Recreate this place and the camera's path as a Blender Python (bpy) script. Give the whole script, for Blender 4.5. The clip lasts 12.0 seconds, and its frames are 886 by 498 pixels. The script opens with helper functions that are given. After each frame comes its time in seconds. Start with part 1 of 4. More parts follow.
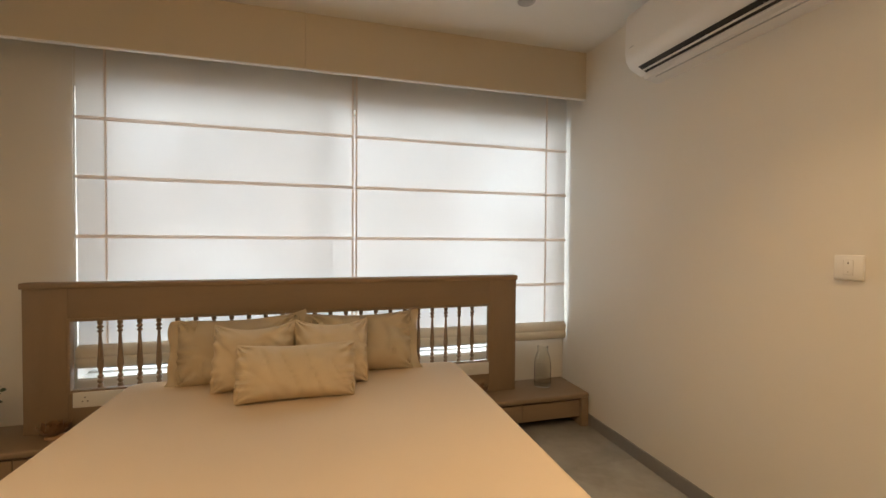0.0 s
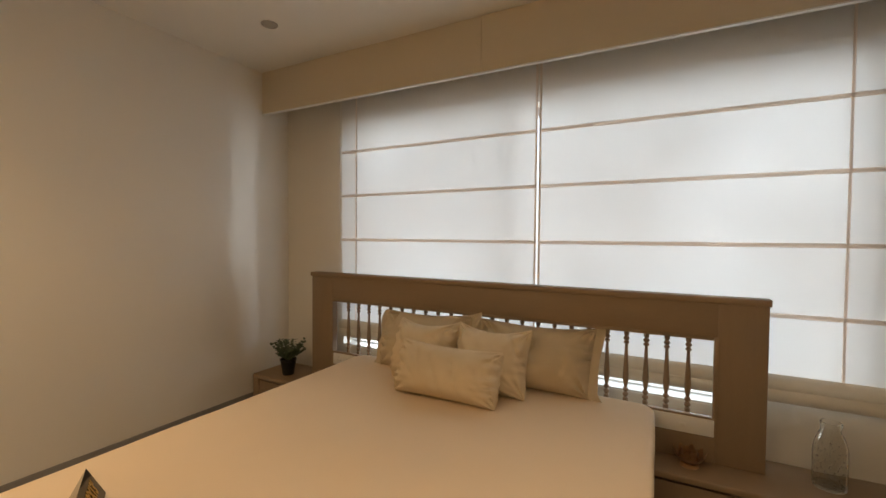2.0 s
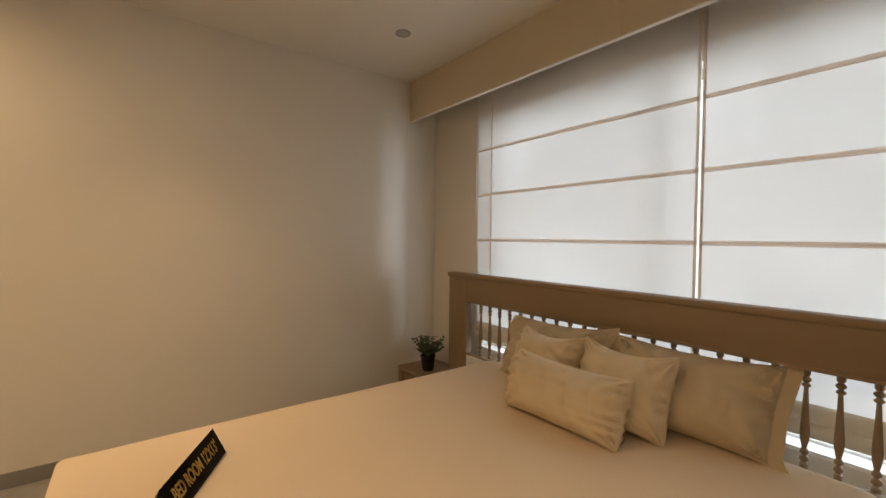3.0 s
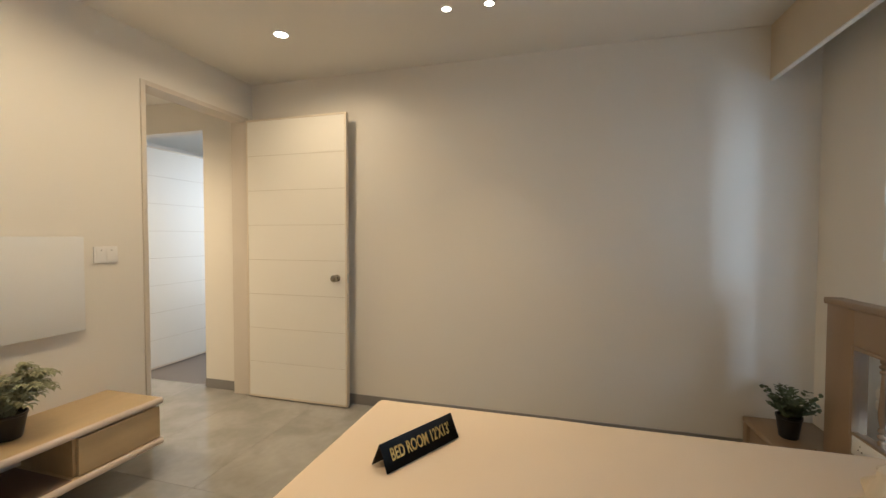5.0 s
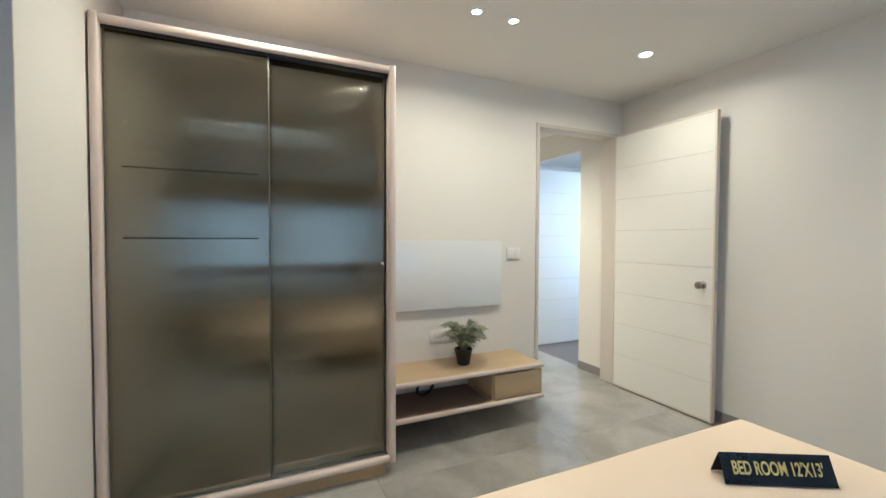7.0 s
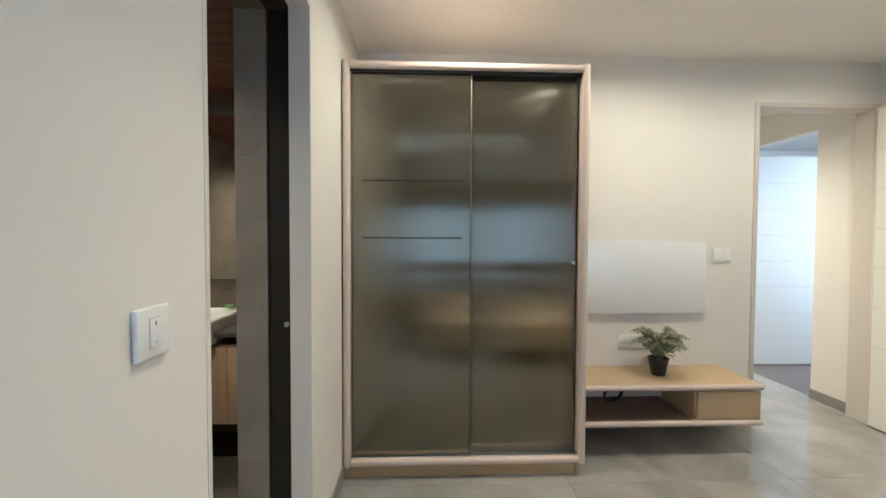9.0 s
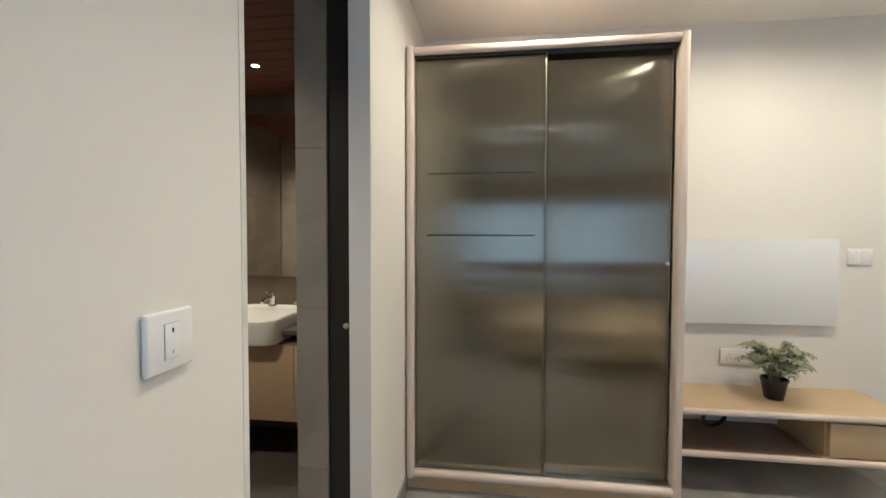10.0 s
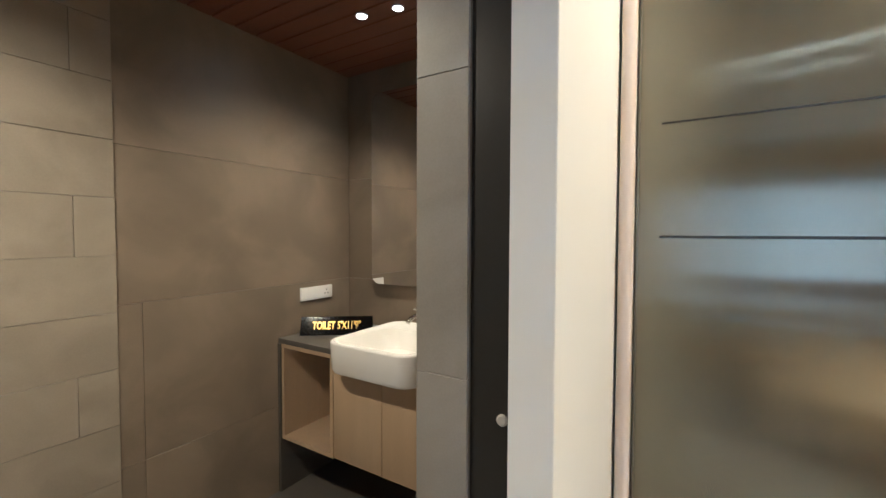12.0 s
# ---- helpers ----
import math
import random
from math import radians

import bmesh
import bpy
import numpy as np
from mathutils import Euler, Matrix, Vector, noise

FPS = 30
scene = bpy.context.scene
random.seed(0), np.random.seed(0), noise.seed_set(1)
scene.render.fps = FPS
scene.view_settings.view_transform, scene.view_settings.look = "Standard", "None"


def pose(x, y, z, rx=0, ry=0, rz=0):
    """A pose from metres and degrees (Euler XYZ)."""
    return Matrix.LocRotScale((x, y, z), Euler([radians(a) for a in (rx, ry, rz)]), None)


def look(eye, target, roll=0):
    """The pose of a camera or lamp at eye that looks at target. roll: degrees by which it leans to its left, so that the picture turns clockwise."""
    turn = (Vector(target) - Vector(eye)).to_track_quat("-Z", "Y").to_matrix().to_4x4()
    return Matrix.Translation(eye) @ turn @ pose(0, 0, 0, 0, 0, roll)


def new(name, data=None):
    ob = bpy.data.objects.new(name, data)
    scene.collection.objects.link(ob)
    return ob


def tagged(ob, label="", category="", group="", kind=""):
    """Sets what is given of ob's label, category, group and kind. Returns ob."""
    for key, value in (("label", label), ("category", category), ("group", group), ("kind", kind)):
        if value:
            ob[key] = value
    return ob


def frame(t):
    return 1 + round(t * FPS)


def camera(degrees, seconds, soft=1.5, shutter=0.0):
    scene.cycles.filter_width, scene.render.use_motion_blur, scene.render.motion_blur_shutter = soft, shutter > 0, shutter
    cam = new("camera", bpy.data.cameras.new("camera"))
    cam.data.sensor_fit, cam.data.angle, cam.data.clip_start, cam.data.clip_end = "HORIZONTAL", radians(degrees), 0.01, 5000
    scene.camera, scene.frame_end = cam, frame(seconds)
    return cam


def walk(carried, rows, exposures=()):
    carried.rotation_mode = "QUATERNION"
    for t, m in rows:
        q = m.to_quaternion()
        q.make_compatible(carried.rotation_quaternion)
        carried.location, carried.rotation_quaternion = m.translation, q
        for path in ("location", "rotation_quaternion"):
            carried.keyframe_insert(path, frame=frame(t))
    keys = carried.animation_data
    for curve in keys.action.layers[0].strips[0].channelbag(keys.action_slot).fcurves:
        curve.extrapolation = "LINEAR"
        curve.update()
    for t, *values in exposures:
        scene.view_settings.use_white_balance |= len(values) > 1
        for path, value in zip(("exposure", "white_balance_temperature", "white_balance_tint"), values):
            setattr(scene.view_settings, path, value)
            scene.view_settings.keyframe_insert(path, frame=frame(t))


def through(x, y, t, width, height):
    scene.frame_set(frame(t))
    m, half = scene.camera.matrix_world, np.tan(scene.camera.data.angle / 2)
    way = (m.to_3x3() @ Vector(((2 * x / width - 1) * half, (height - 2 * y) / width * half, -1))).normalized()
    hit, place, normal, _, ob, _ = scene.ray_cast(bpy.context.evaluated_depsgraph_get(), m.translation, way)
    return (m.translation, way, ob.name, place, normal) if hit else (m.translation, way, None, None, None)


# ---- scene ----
cam = camera(94.0, 12.0)
PATH = [
    (0, (1.922, 1.09, 1.217), (2.448, 3.019, 1.175), 0.4),
    (0.5, (2.115, 1.154, 1.23), (2.323, 3.143, 1.173), 0.5),
    (1, (2.305, 1.225, 1.241), (2.159, 3.218, 1.181), 0.5),
    (1.5, (2.506, 1.292, 1.233), (1.964, 3.216, 1.192), 0.5),
    (2, (2.691, 1.386, 1.245), (1.761, 3.156, 1.191), 0.5),
    (2.5, (2.812, 1.553, 1.231), (1.519, 3.078, 1.179), 0.6),
    (4.5, (2.861, 2.259, 1.259), (0.863, 2.191, 1.197), 0.1),
    (5, (2.812, 2.394, 1.271), (0.889, 1.849, 1.211), 0.1),
    (5.5, (2.799, 2.503, 1.28), (1.063, 1.513, 1.219), 0.0),
    (6, (2.832, 2.55, 1.272), (1.378, 1.178, 1.221), 0.0),
    (6.5, (2.916, 2.594, 1.273), (1.776, 0.952, 1.225), 0.1),
    (7, (2.979, 2.682, 1.289), (2.141, 0.866, 1.235), 0.2),
    (7.5, (3.016, 2.754, 1.304), (2.43, 0.842, 1.247), 0.2),
    (9.5, (3.148, 2.687, 1.286), (3.228, 0.69, 1.225), 0.2),
    (10, (3.131, 2.558, 1.28), (3.389, 0.576, 1.216), 0.15),
    (10.5, (3.157, 2.396, 1.272), (3.602, 0.448, 1.207), 0.25),
    (11, (3.24, 2.174, 1.283), (3.89, 0.283, 1.216), 0.15),
    (11.5, (3.315, 1.987, 1.272), (4.174, 0.182, 1.213), 0.25),
    (12, (3.382, 1.787, 1.288), (4.436, 0.089, 1.217), 0.2),
]
walk(cam, [(t, look(eye, target, roll)) for t, eye, target, roll in PATH],
     [(0, 0.20, 6750, 8), (1.0, 0.06, 6700, 8), (2.0, -0.03, 6700, 8), (4.5, 0.02, 6550, 8), (5.0, 0.3, 5350, 2), (5.5, 0.55, 4350, -2), (7.0, 0.70, 4250, -2), (9.3, 0.76, 4380, -1), (10.5, 0.90, 4450, 0), (11.2, 1.10, 4250, -1), (12, 1.36, 4450, 0)])

# ---- world, sun side, large lights ----
world = bpy.data.worlds.new("sky")
scene.world = world
world.use_nodes = True
wn = world.node_tree
sky = wn.nodes.new("ShaderNodeTexSky")
sky.sky_type, sky.sun_disc, sky.sun_elevation, sky.sun_rotation = "NISHITA", False, radians(50), radians(150)
wn.links.new(sky.outputs[0], wn.nodes["Background"].inputs[0])
wn.nodes["Background"].inputs[1].default_value = 0.1


def lamp(name, kind, m, power, color, size=0.1, size_y=0, spot=0, blend=0.5, spread=180):
    d = bpy.data.lights.new(name, kind)
    d.energy, d.color = power, color
    if kind == "AREA":
        d.shape = "RECTANGLE" if size_y else "DISK"
        d.size, d.spread = size, radians(spread)
        if size_y:
            d.size_y = size_y
    elif kind == "SPOT":
        d.shadow_soft_size, d.spot_size, d.spot_blend = size, radians(spot), blend
    ob = new(name, d)
    ob.matrix_world = m
    return tagged(ob, kind="structure")


DAY = (0.84, 0.925, 1.03)
WARM = (1.0, 0.665, 0.358)
CEIL = 2.48
lamp("window_daylight", "AREA", look((2.0, 4.35, 1.30), (2.0, 3.0, 1.25)), 31, DAY, 3.4, 2.2)
lamp("window_daylight_slant", "AREA", look((4.0, 5.86, 1.40), (0.61, 3.76, 1.25)), 62, DAY, 1.0, 2.0)
lamp("window_daylight_slant", "AREA", look((-0.4, 5.25, 1.35), (3.57, 3.80, 1.25)), 48, DAY, 1.0, 2.0)
# added fill inside the room across the hall, brightens its open door; no window there
lamp("far_room_fill", "AREA", look((-1.35, -0.20, 1.35), (-0.5, -1.5, 1.1)), 20, (1.0, 0.94, 0.92), 0.9, 1.6)
DOWNLIGHTS = [(0.665, 0.777), (1.90, 0.757), (1.672, 0.762), (2.915, 0.777), (0.668, 1.803), (0.66, 2.03), (2.915, 1.803), (2.915, 2.03)]
for lx, ly in DOWNLIGHTS:
    wide = abs(ly - 0.777) < 0.005  # the large single lamps spread wide, the small paired ones are narrow spots
    lamp("downlight_beam", "AREA", pose(lx, ly, CEIL - 0.010), (6.4 if lx < 1 else 7.0) if wide else 4.8 if ly < 0.9 else 1.0 if lx < 1 else 1.5, WARM, 0.075 if wide else 0.046, spread=162 if wide else 164 if ly < 0.9 else 78)
# unseen warm spot added to brighten the hall walls; it has no fitting
lamp("hall_fill_beam", "SPOT", pose(0.85, -0.95, 2.37), 125, WARM, 0.10, 0, 150, 1.0)
# two beams under the ceiling lights; the third, unseen, is added to brighten the planks
for lx, ly, power, cone in ((4.432, 0.445, 17, 136), (4.60, 0.475, 17, 136), (4.5, 1.75, 43, 150)):
    lamp("bath_beam", "SPOT", pose(lx, ly, 2.185), power, WARM, 0.03, 0, cone, 0.9)

# ---- materials ----


def material(name, color, rough=0.5, metal=0.0, vary=0.06, coarse=2.0, fine=120.0, bump=0.02, spec=0.5, stretch=(1, 1, 1), hue=None, rough_vary=0.05, piece=0.0, cloud=0.0):
    """A surface with variation at two scales: broad mottling and fine grain, the grain also in relief."""
    m = bpy.data.materials.new(name)
    m.use_nodes = True
    nt = m.node_tree
    n, l = nt.nodes, nt.links
    b = n["Principled BSDF"]
    b.inputs["Metallic"].default_value = metal
    b.inputs["Specular IOR Level"].default_value = spec
    geo = n.new("ShaderNodeTexCoord")
    mapp = n.new("ShaderNodeMapping")
    mapp.inputs["Scale"].default_value = stretch
    l.new(geo.outputs["Object"], mapp.inputs[0])
    big, small = n.new("ShaderNodeTexNoise"), n.new("ShaderNodeTexNoise")
    big.inputs["Scale"].default_value, big.inputs["Detail"].default_value = coarse, 4
    small.inputs["Scale"].default_value, small.inputs["Detail"].default_value = fine, 3
    if piece:
        info = n.new("ShaderNodeObjectInfo")
        shift = n.new("ShaderNodeVectorMath")
        shift.operation = "MULTIPLY_ADD"
        shift.inputs[1].default_value = (1, 1, 1)
        sc = n.new("ShaderNodeVectorMath")
        sc.operation = "SCALE"
        sc.inputs[0].default_value = (17, 31, 11)
        l.new(info.outputs["Random"], sc.inputs["Scale"])
        l.new(mapp.outputs[0], shift.inputs[0])
        l.new(sc.outputs[0], shift.inputs[2])
        src = shift.outputs[0]
    else:
        src = mapp.outputs[0]
    l.new(src, big.inputs["Vector"])
    l.new(src, small.inputs["Vector"])
    add = n.new("ShaderNodeMath")
    add.operation = "MULTIPLY_ADD"
    add.inputs[1].default_value = 0.6
    broad = big.outputs[0]
    if cloud:
        # soft patches with a fuller contrast, as in stone-look tile
        patch = n.new("ShaderNodeMapRange")
        patch.interpolation_type = "SMOOTHSTEP"
        patch.inputs["From Min"].default_value, patch.inputs["From Max"].default_value = 0.5 - 0.25 / cloud, 0.5 + 0.25 / cloud
        l.new(broad, patch.inputs["Value"])
        broad = patch.outputs[0]
        big.inputs["Distortion"].default_value = 0.6
    l.new(broad, add.inputs[0])
    half = n.new("ShaderNodeMath")
    half.operation = "MULTIPLY"
    half.inputs[1].default_value = 0.4
    l.new(small.outputs[0], half.inputs[0])
    l.new(half.outputs[0], add.inputs[2])
    ramp = n.new("ShaderNodeMix")
    ramp.data_type = "RGBA"
    other = hue or color
    ramp.inputs["A"].default_value = (*[max(0, c * (1 - 2.2 * vary)) for c in color], 1)
    ramp.inputs["B"].default_value = (*[min(1, c * (1 + 2.2 * vary)) for c in other], 1)
    l.new(add.outputs[0], ramp.inputs["Factor"])
    l.new(ramp.outputs["Result"], b.inputs["Base Color"])
    rr = n.new("ShaderNodeMapRange")
    rr.inputs["To Min"].default_value, rr.inputs["To Max"].default_value = max(0.02, rough - rough_vary), rough + rough_vary
    l.new(big.outputs[0], rr.inputs["Value"])
    l.new(rr.outputs[0], b.inputs["Roughness"])
    if bump:
        bn = n.new("ShaderNodeBump")
        bn.inputs["Strength"].default_value, bn.inputs["Distance"].default_value = bump * 10, 0.001
        l.new(small.outputs[0], bn.inputs["Height"])
        l.new(bn.outputs[0], b.inputs["Normal"])
    return m


def glow(name, color, strength):
    m = bpy.data.materials.new(name)
    m.use_nodes = True
    b = m.node_tree.nodes["Principled BSDF"]
    b.inputs["Emission Color"].default_value, b.inputs["Emission Strength"].default_value = (*color, 1), strength
    return m


def fabric_light(name, color, through):
    """Thin woven cloth that lets part of the light through."""
    m = material(name, color, 0.9, vary=0.03, coarse=3, fine=900, bump=0.02)
    n, l = m.node_tree.nodes, m.node_tree.links
    tr, mix = n.new("ShaderNodeBsdfTranslucent"), n.new("ShaderNodeMixShader")
    tr.inputs[0].default_value = (*color, 1)
    wv = n.new("ShaderNodeTexNoise")
    wv.inputs["Scale"].default_value, wv.inputs["Detail"].default_value = 260, 2
    tc, mp = n.new("ShaderNodeTexCoord"), n.new("ShaderNodeMapping")
    mp.inputs["Scale"].default_value = (0.15, 1, 1)
    l.new(tc.outputs["Object"], mp.inputs[0])
    l.new(mp.outputs[0], wv.inputs["Vector"])
    mr = n.new("ShaderNodeMapRange")
    mr.inputs["To Min"].default_value, mr.inputs["To Max"].default_value = through - 0.05, through + 0.05
    l.new(wv.outputs[0], mr.inputs["Value"])
    # broad patches in the translucency imitate uneven daylight from outside
    cloud, mr2, ad = n.new("ShaderNodeTexNoise"), n.new("ShaderNodeMapRange"), n.new("ShaderNodeMath")
    cloud.inputs["Scale"].default_value, cloud.inputs["Detail"].default_value = 1.6, 5
    mr2.inputs["From Min"].default_value, mr2.inputs["From Max"].default_value = 0.3, 0.7
    mr2.inputs["To Min"].default_value, mr2.inputs["To Max"].default_value = -0.055, 0.055
    l.new(tc.outputs["Object"], cloud.inputs["Vector"])
    l.new(cloud.outputs[0], mr2.inputs["Value"])
    l.new(mr.outputs[0], ad.inputs[0])
    l.new(mr2.outputs[0], ad.inputs[1])
    l.new(ad.outputs[0], mix.inputs[0])
    out = n["Material Output"]
    l.new(n["Principled BSDF"].outputs[0], mix.inputs[1])
    l.new(tr.outputs[0], mix.inputs[2])
    l.new(mix.outputs[0], out.inputs[0])
    return m


PAINT = material("wall_paint", (0.76, 0.73, 0.67), 0.75, vary=0.012, coarse=1.2, fine=220, bump=0.012, spec=0.3)
SHEEN = material("satin_wall_paint", (0.76, 0.73, 0.67), 0.42, vary=0.012, coarse=1.2, fine=220, bump=0.01, spec=0.4)
CEILING = material("ceiling_paint", (0.78, 0.76, 0.71), 0.8, vary=0.012, coarse=1.0, fine=200, bump=0.01, spec=0.2)
VALANCE = material("valance_laminate", (0.64, 0.56, 0.43), 0.55, vary=0.015, coarse=2, fine=300, bump=0.006)
FLOOR = material("grey_stone_tile", (0.32, 0.308, 0.288), 0.12, vary=0.11, coarse=3.4, fine=22, bump=0.002, spec=0.5, rough_vary=0.06, piece=1, cloud=1.2)
GROUT = material("tile_grout", (0.30, 0.29, 0.27), 0.7)
DARKFLOOR = material("dark_wood_floor", (0.16, 0.14, 0.13), 0.35, vary=0.12, coarse=3, fine=60, bump=0.01)
SKIRT = material("grey_skirting_tile", (0.25, 0.24, 0.235), 0.3, vary=0.06, coarse=4, fine=60, bump=0.004)
OAK = material("oak_veneer", (0.55, 0.415, 0.235), 0.42, vary=0.09, coarse=3, fine=70, bump=0.01, stretch=(0.6, 6, 6))
OAK_UP = material("oak_veneer_upright", (0.50, 0.37, 0.23), 0.45, vary=0.09, coarse=3, fine=70, bump=0.01, stretch=(6, 6, 0.6))
EDGE = material("pinkish_wood_edging", (0.66, 0.555, 0.475), 0.38, vary=0.06, coarse=3, fine=60, bump=0.008, stretch=(1, 6, 6))
EDGE_UP = material("pinkish_wood_edging_upright", (0.66, 0.555, 0.475), 0.36, vary=0.06, coarse=3, fine=60, bump=0.008, stretch=(6, 6, 0.8))
HEAD = material("headboard_wood", (0.285, 0.202, 0.128), 0.45, vary=0.07, coarse=3, fine=60, bump=0.01, stretch=(0.8, 6, 6))
HEAD_UP = material("turned_wood", (0.285, 0.202, 0.130), 0.42, vary=0.07, coarse=4, fine=60, bump=0.01, stretch=(6, 6, 0.8))
SHELFDARK = material("brown_laminate", (0.20, 0.14, 0.10), 0.5, vary=0.1, coarse=4, fine=60, bump=0.01, stretch=(0.6, 6, 6))
SHEET = material("cream_bedsheet", (0.80, 0.665, 0.505), 0.92, vary=0.025, coarse=2.5, fine=700, bump=0.02, spec=0.15)
PILLOW = material("beige_cotton", (0.58, 0.485, 0.34), 0.85, vary=0.06, coarse=6, fine=600, bump=0.03, spec=0.2)
CUSHION = material("sheeny_beige_cushion", (0.70, 0.585, 0.41), 0.55, vary=0.07, coarse=7, fine=500, bump=0.03, spec=0.35)
WHITE = material("white_plastic", (0.80, 0.79, 0.77), 0.32, vary=0.01, coarse=5, fine=300, bump=0.002)
DOORW = material("white_door_paint", (0.80, 0.78, 0.72), 0.38, vary=0.012, coarse=2, fine=240, bump=0.006)
LIPPING = material("cream_lipping", (0.72, 0.65, 0.54), 0.45, vary=0.04, coarse=4, fine=80, bump=0.006)
# darker than the door paint: the shade in the panel joints, put into the colour
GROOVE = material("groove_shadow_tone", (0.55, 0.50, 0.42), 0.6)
BOARD = material("white_gloss_board", (0.76, 0.77, 0.78), 0.05, vary=0.006, coarse=2, fine=50, bump=0.0, rough_vary=0.01, spec=1.0)
BLACK = material("black_plastic", (0.012, 0.012, 0.013), 0.35, vary=0.1, coarse=8, fine=200, bump=0.01)
SIGNBLACK = material("glossy_black_acrylic", (0.005, 0.005, 0.005), 0.10, vary=0.1, spec=0.18, bump=0.0, rough_vary=0.02)
GOLD = material("gold_lettering", (0.66, 0.45, 0.13), 0.36, metal=1.0, vary=0.04, bump=0.0)
CHROME = material("chrome", (0.75, 0.74, 0.72), 0.12, metal=1.0, vary=0.03, bump=0.0)
KNOB = material("satin_nickel", (0.36, 0.34, 0.30), 0.22, metal=1.0, vary=0.05, bump=0.0)
STEEL = material("aluminium", (0.55, 0.55, 0.55), 0.35, metal=1.0, vary=0.04, bump=0.004)
EDGESTRIP = material("bronze_edge_strip", (0.16, 0.145, 0.11), 0.35, metal=0.2, vary=0.04, bump=0.0)
BORDER = material("pale_bronze_border", (0.60, 0.57, 0.46), 0.5, vary=0.04, bump=0.0)
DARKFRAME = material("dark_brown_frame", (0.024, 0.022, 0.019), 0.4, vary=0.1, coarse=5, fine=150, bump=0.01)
BATHTILE = material("grey_brown_tile", (0.195, 0.155, 0.110), 0.40, vary=0.13, coarse=2.6, fine=260, bump=0.004, piece=1, cloud=1.4)
# the bathroom tile again, lighter and greyer: bedroom light on the jamb put into the colour
BATHTILE_LIT = material("grey_brown_tile_lit", (0.27, 0.245, 0.212), 0.42, vary=0.11, coarse=3.0, fine=260, bump=0.004, piece=1, cloud=1.3)
PLANKTILE = material("grey_brown_plank_tile", (0.29, 0.247, 0.192), 0.45, vary=0.09, coarse=4, fine=200, bump=0.005, piece=1, cloud=1.2)
BATHGROUT = material("brown_grout", (0.17, 0.14, 0.105), 0.85)
BATHFLOOR = material("dark_bath_floor_tile", (0.115, 0.104, 0.092), 0.4, vary=0.1, coarse=4, fine=40, bump=0.006, piece=1)
SLAT = material("red_brown_ceiling_board", (0.17, 0.062, 0.032), 0.45, vary=0.16, coarse=4, fine=60, bump=0.012, stretch=(0.6, 6, 6))
STONE = material("dark_grey_counter", (0.10, 0.092, 0.082), 0.3, vary=0.12, coarse=5, fine=60, bump=0.004)
CERAMIC = material("white_ceramic", (0.83, 0.81, 0.77), 0.08, vary=0.006, bump=0.0, rough_vary=0.02)
MIRROR = material("mirror_silver", (0.86, 0.86, 0.85), 0.02, metal=1.0, vary=0.004, bump=0.0, rough_vary=0.0)
BLIND = fabric_light("blind_fabric", (0.80, 0.785, 0.76), 0.32)
SEAM = fabric_light("blind_seam_fabric", (0.90, 0.82, 0.75), 0.78)
HEM = fabric_light("blind_hem_fabric", (0.80, 0.71, 0.62), 0.55)
ROLL = fabric_light("blind_roll_fabric", (0.74, 0.68, 0.58), 0.22)
LEAF = material("fern_leaf", (0.14, 0.165, 0.085), 0.5, vary=0.32, coarse=14, fine=90, bump=0.02, hue=(0.30, 0.31, 0.19))
LEAF_DARK = material("round_leaf", (0.045, 0.075, 0.040), 0.5, vary=0.35, coarse=14, fine=90, bump=0.02, hue=(0.08, 0.11, 0.06))
SOIL = material("potting_soil", (0.03, 0.022, 0.016), 0.95, vary=0.3, coarse=30, fine=200, bump=0.1)
LOTUS = material("lotus_candle_holder_clay", (0.40, 0.24, 0.13), 0.35, vary=0.12, coarse=12, fine=120, bump=0.02)
BULB = glow("lit_diffuser", (1.0, 0.86, 0.66), 30)
UNLIT = material("grey_unlit_lens", (0.42, 0.40, 0.37), 0.4)
GREENSOAP = material("green_soap", (0.20, 0.42, 0.12), 0.4)


REED_TILT = 0.46


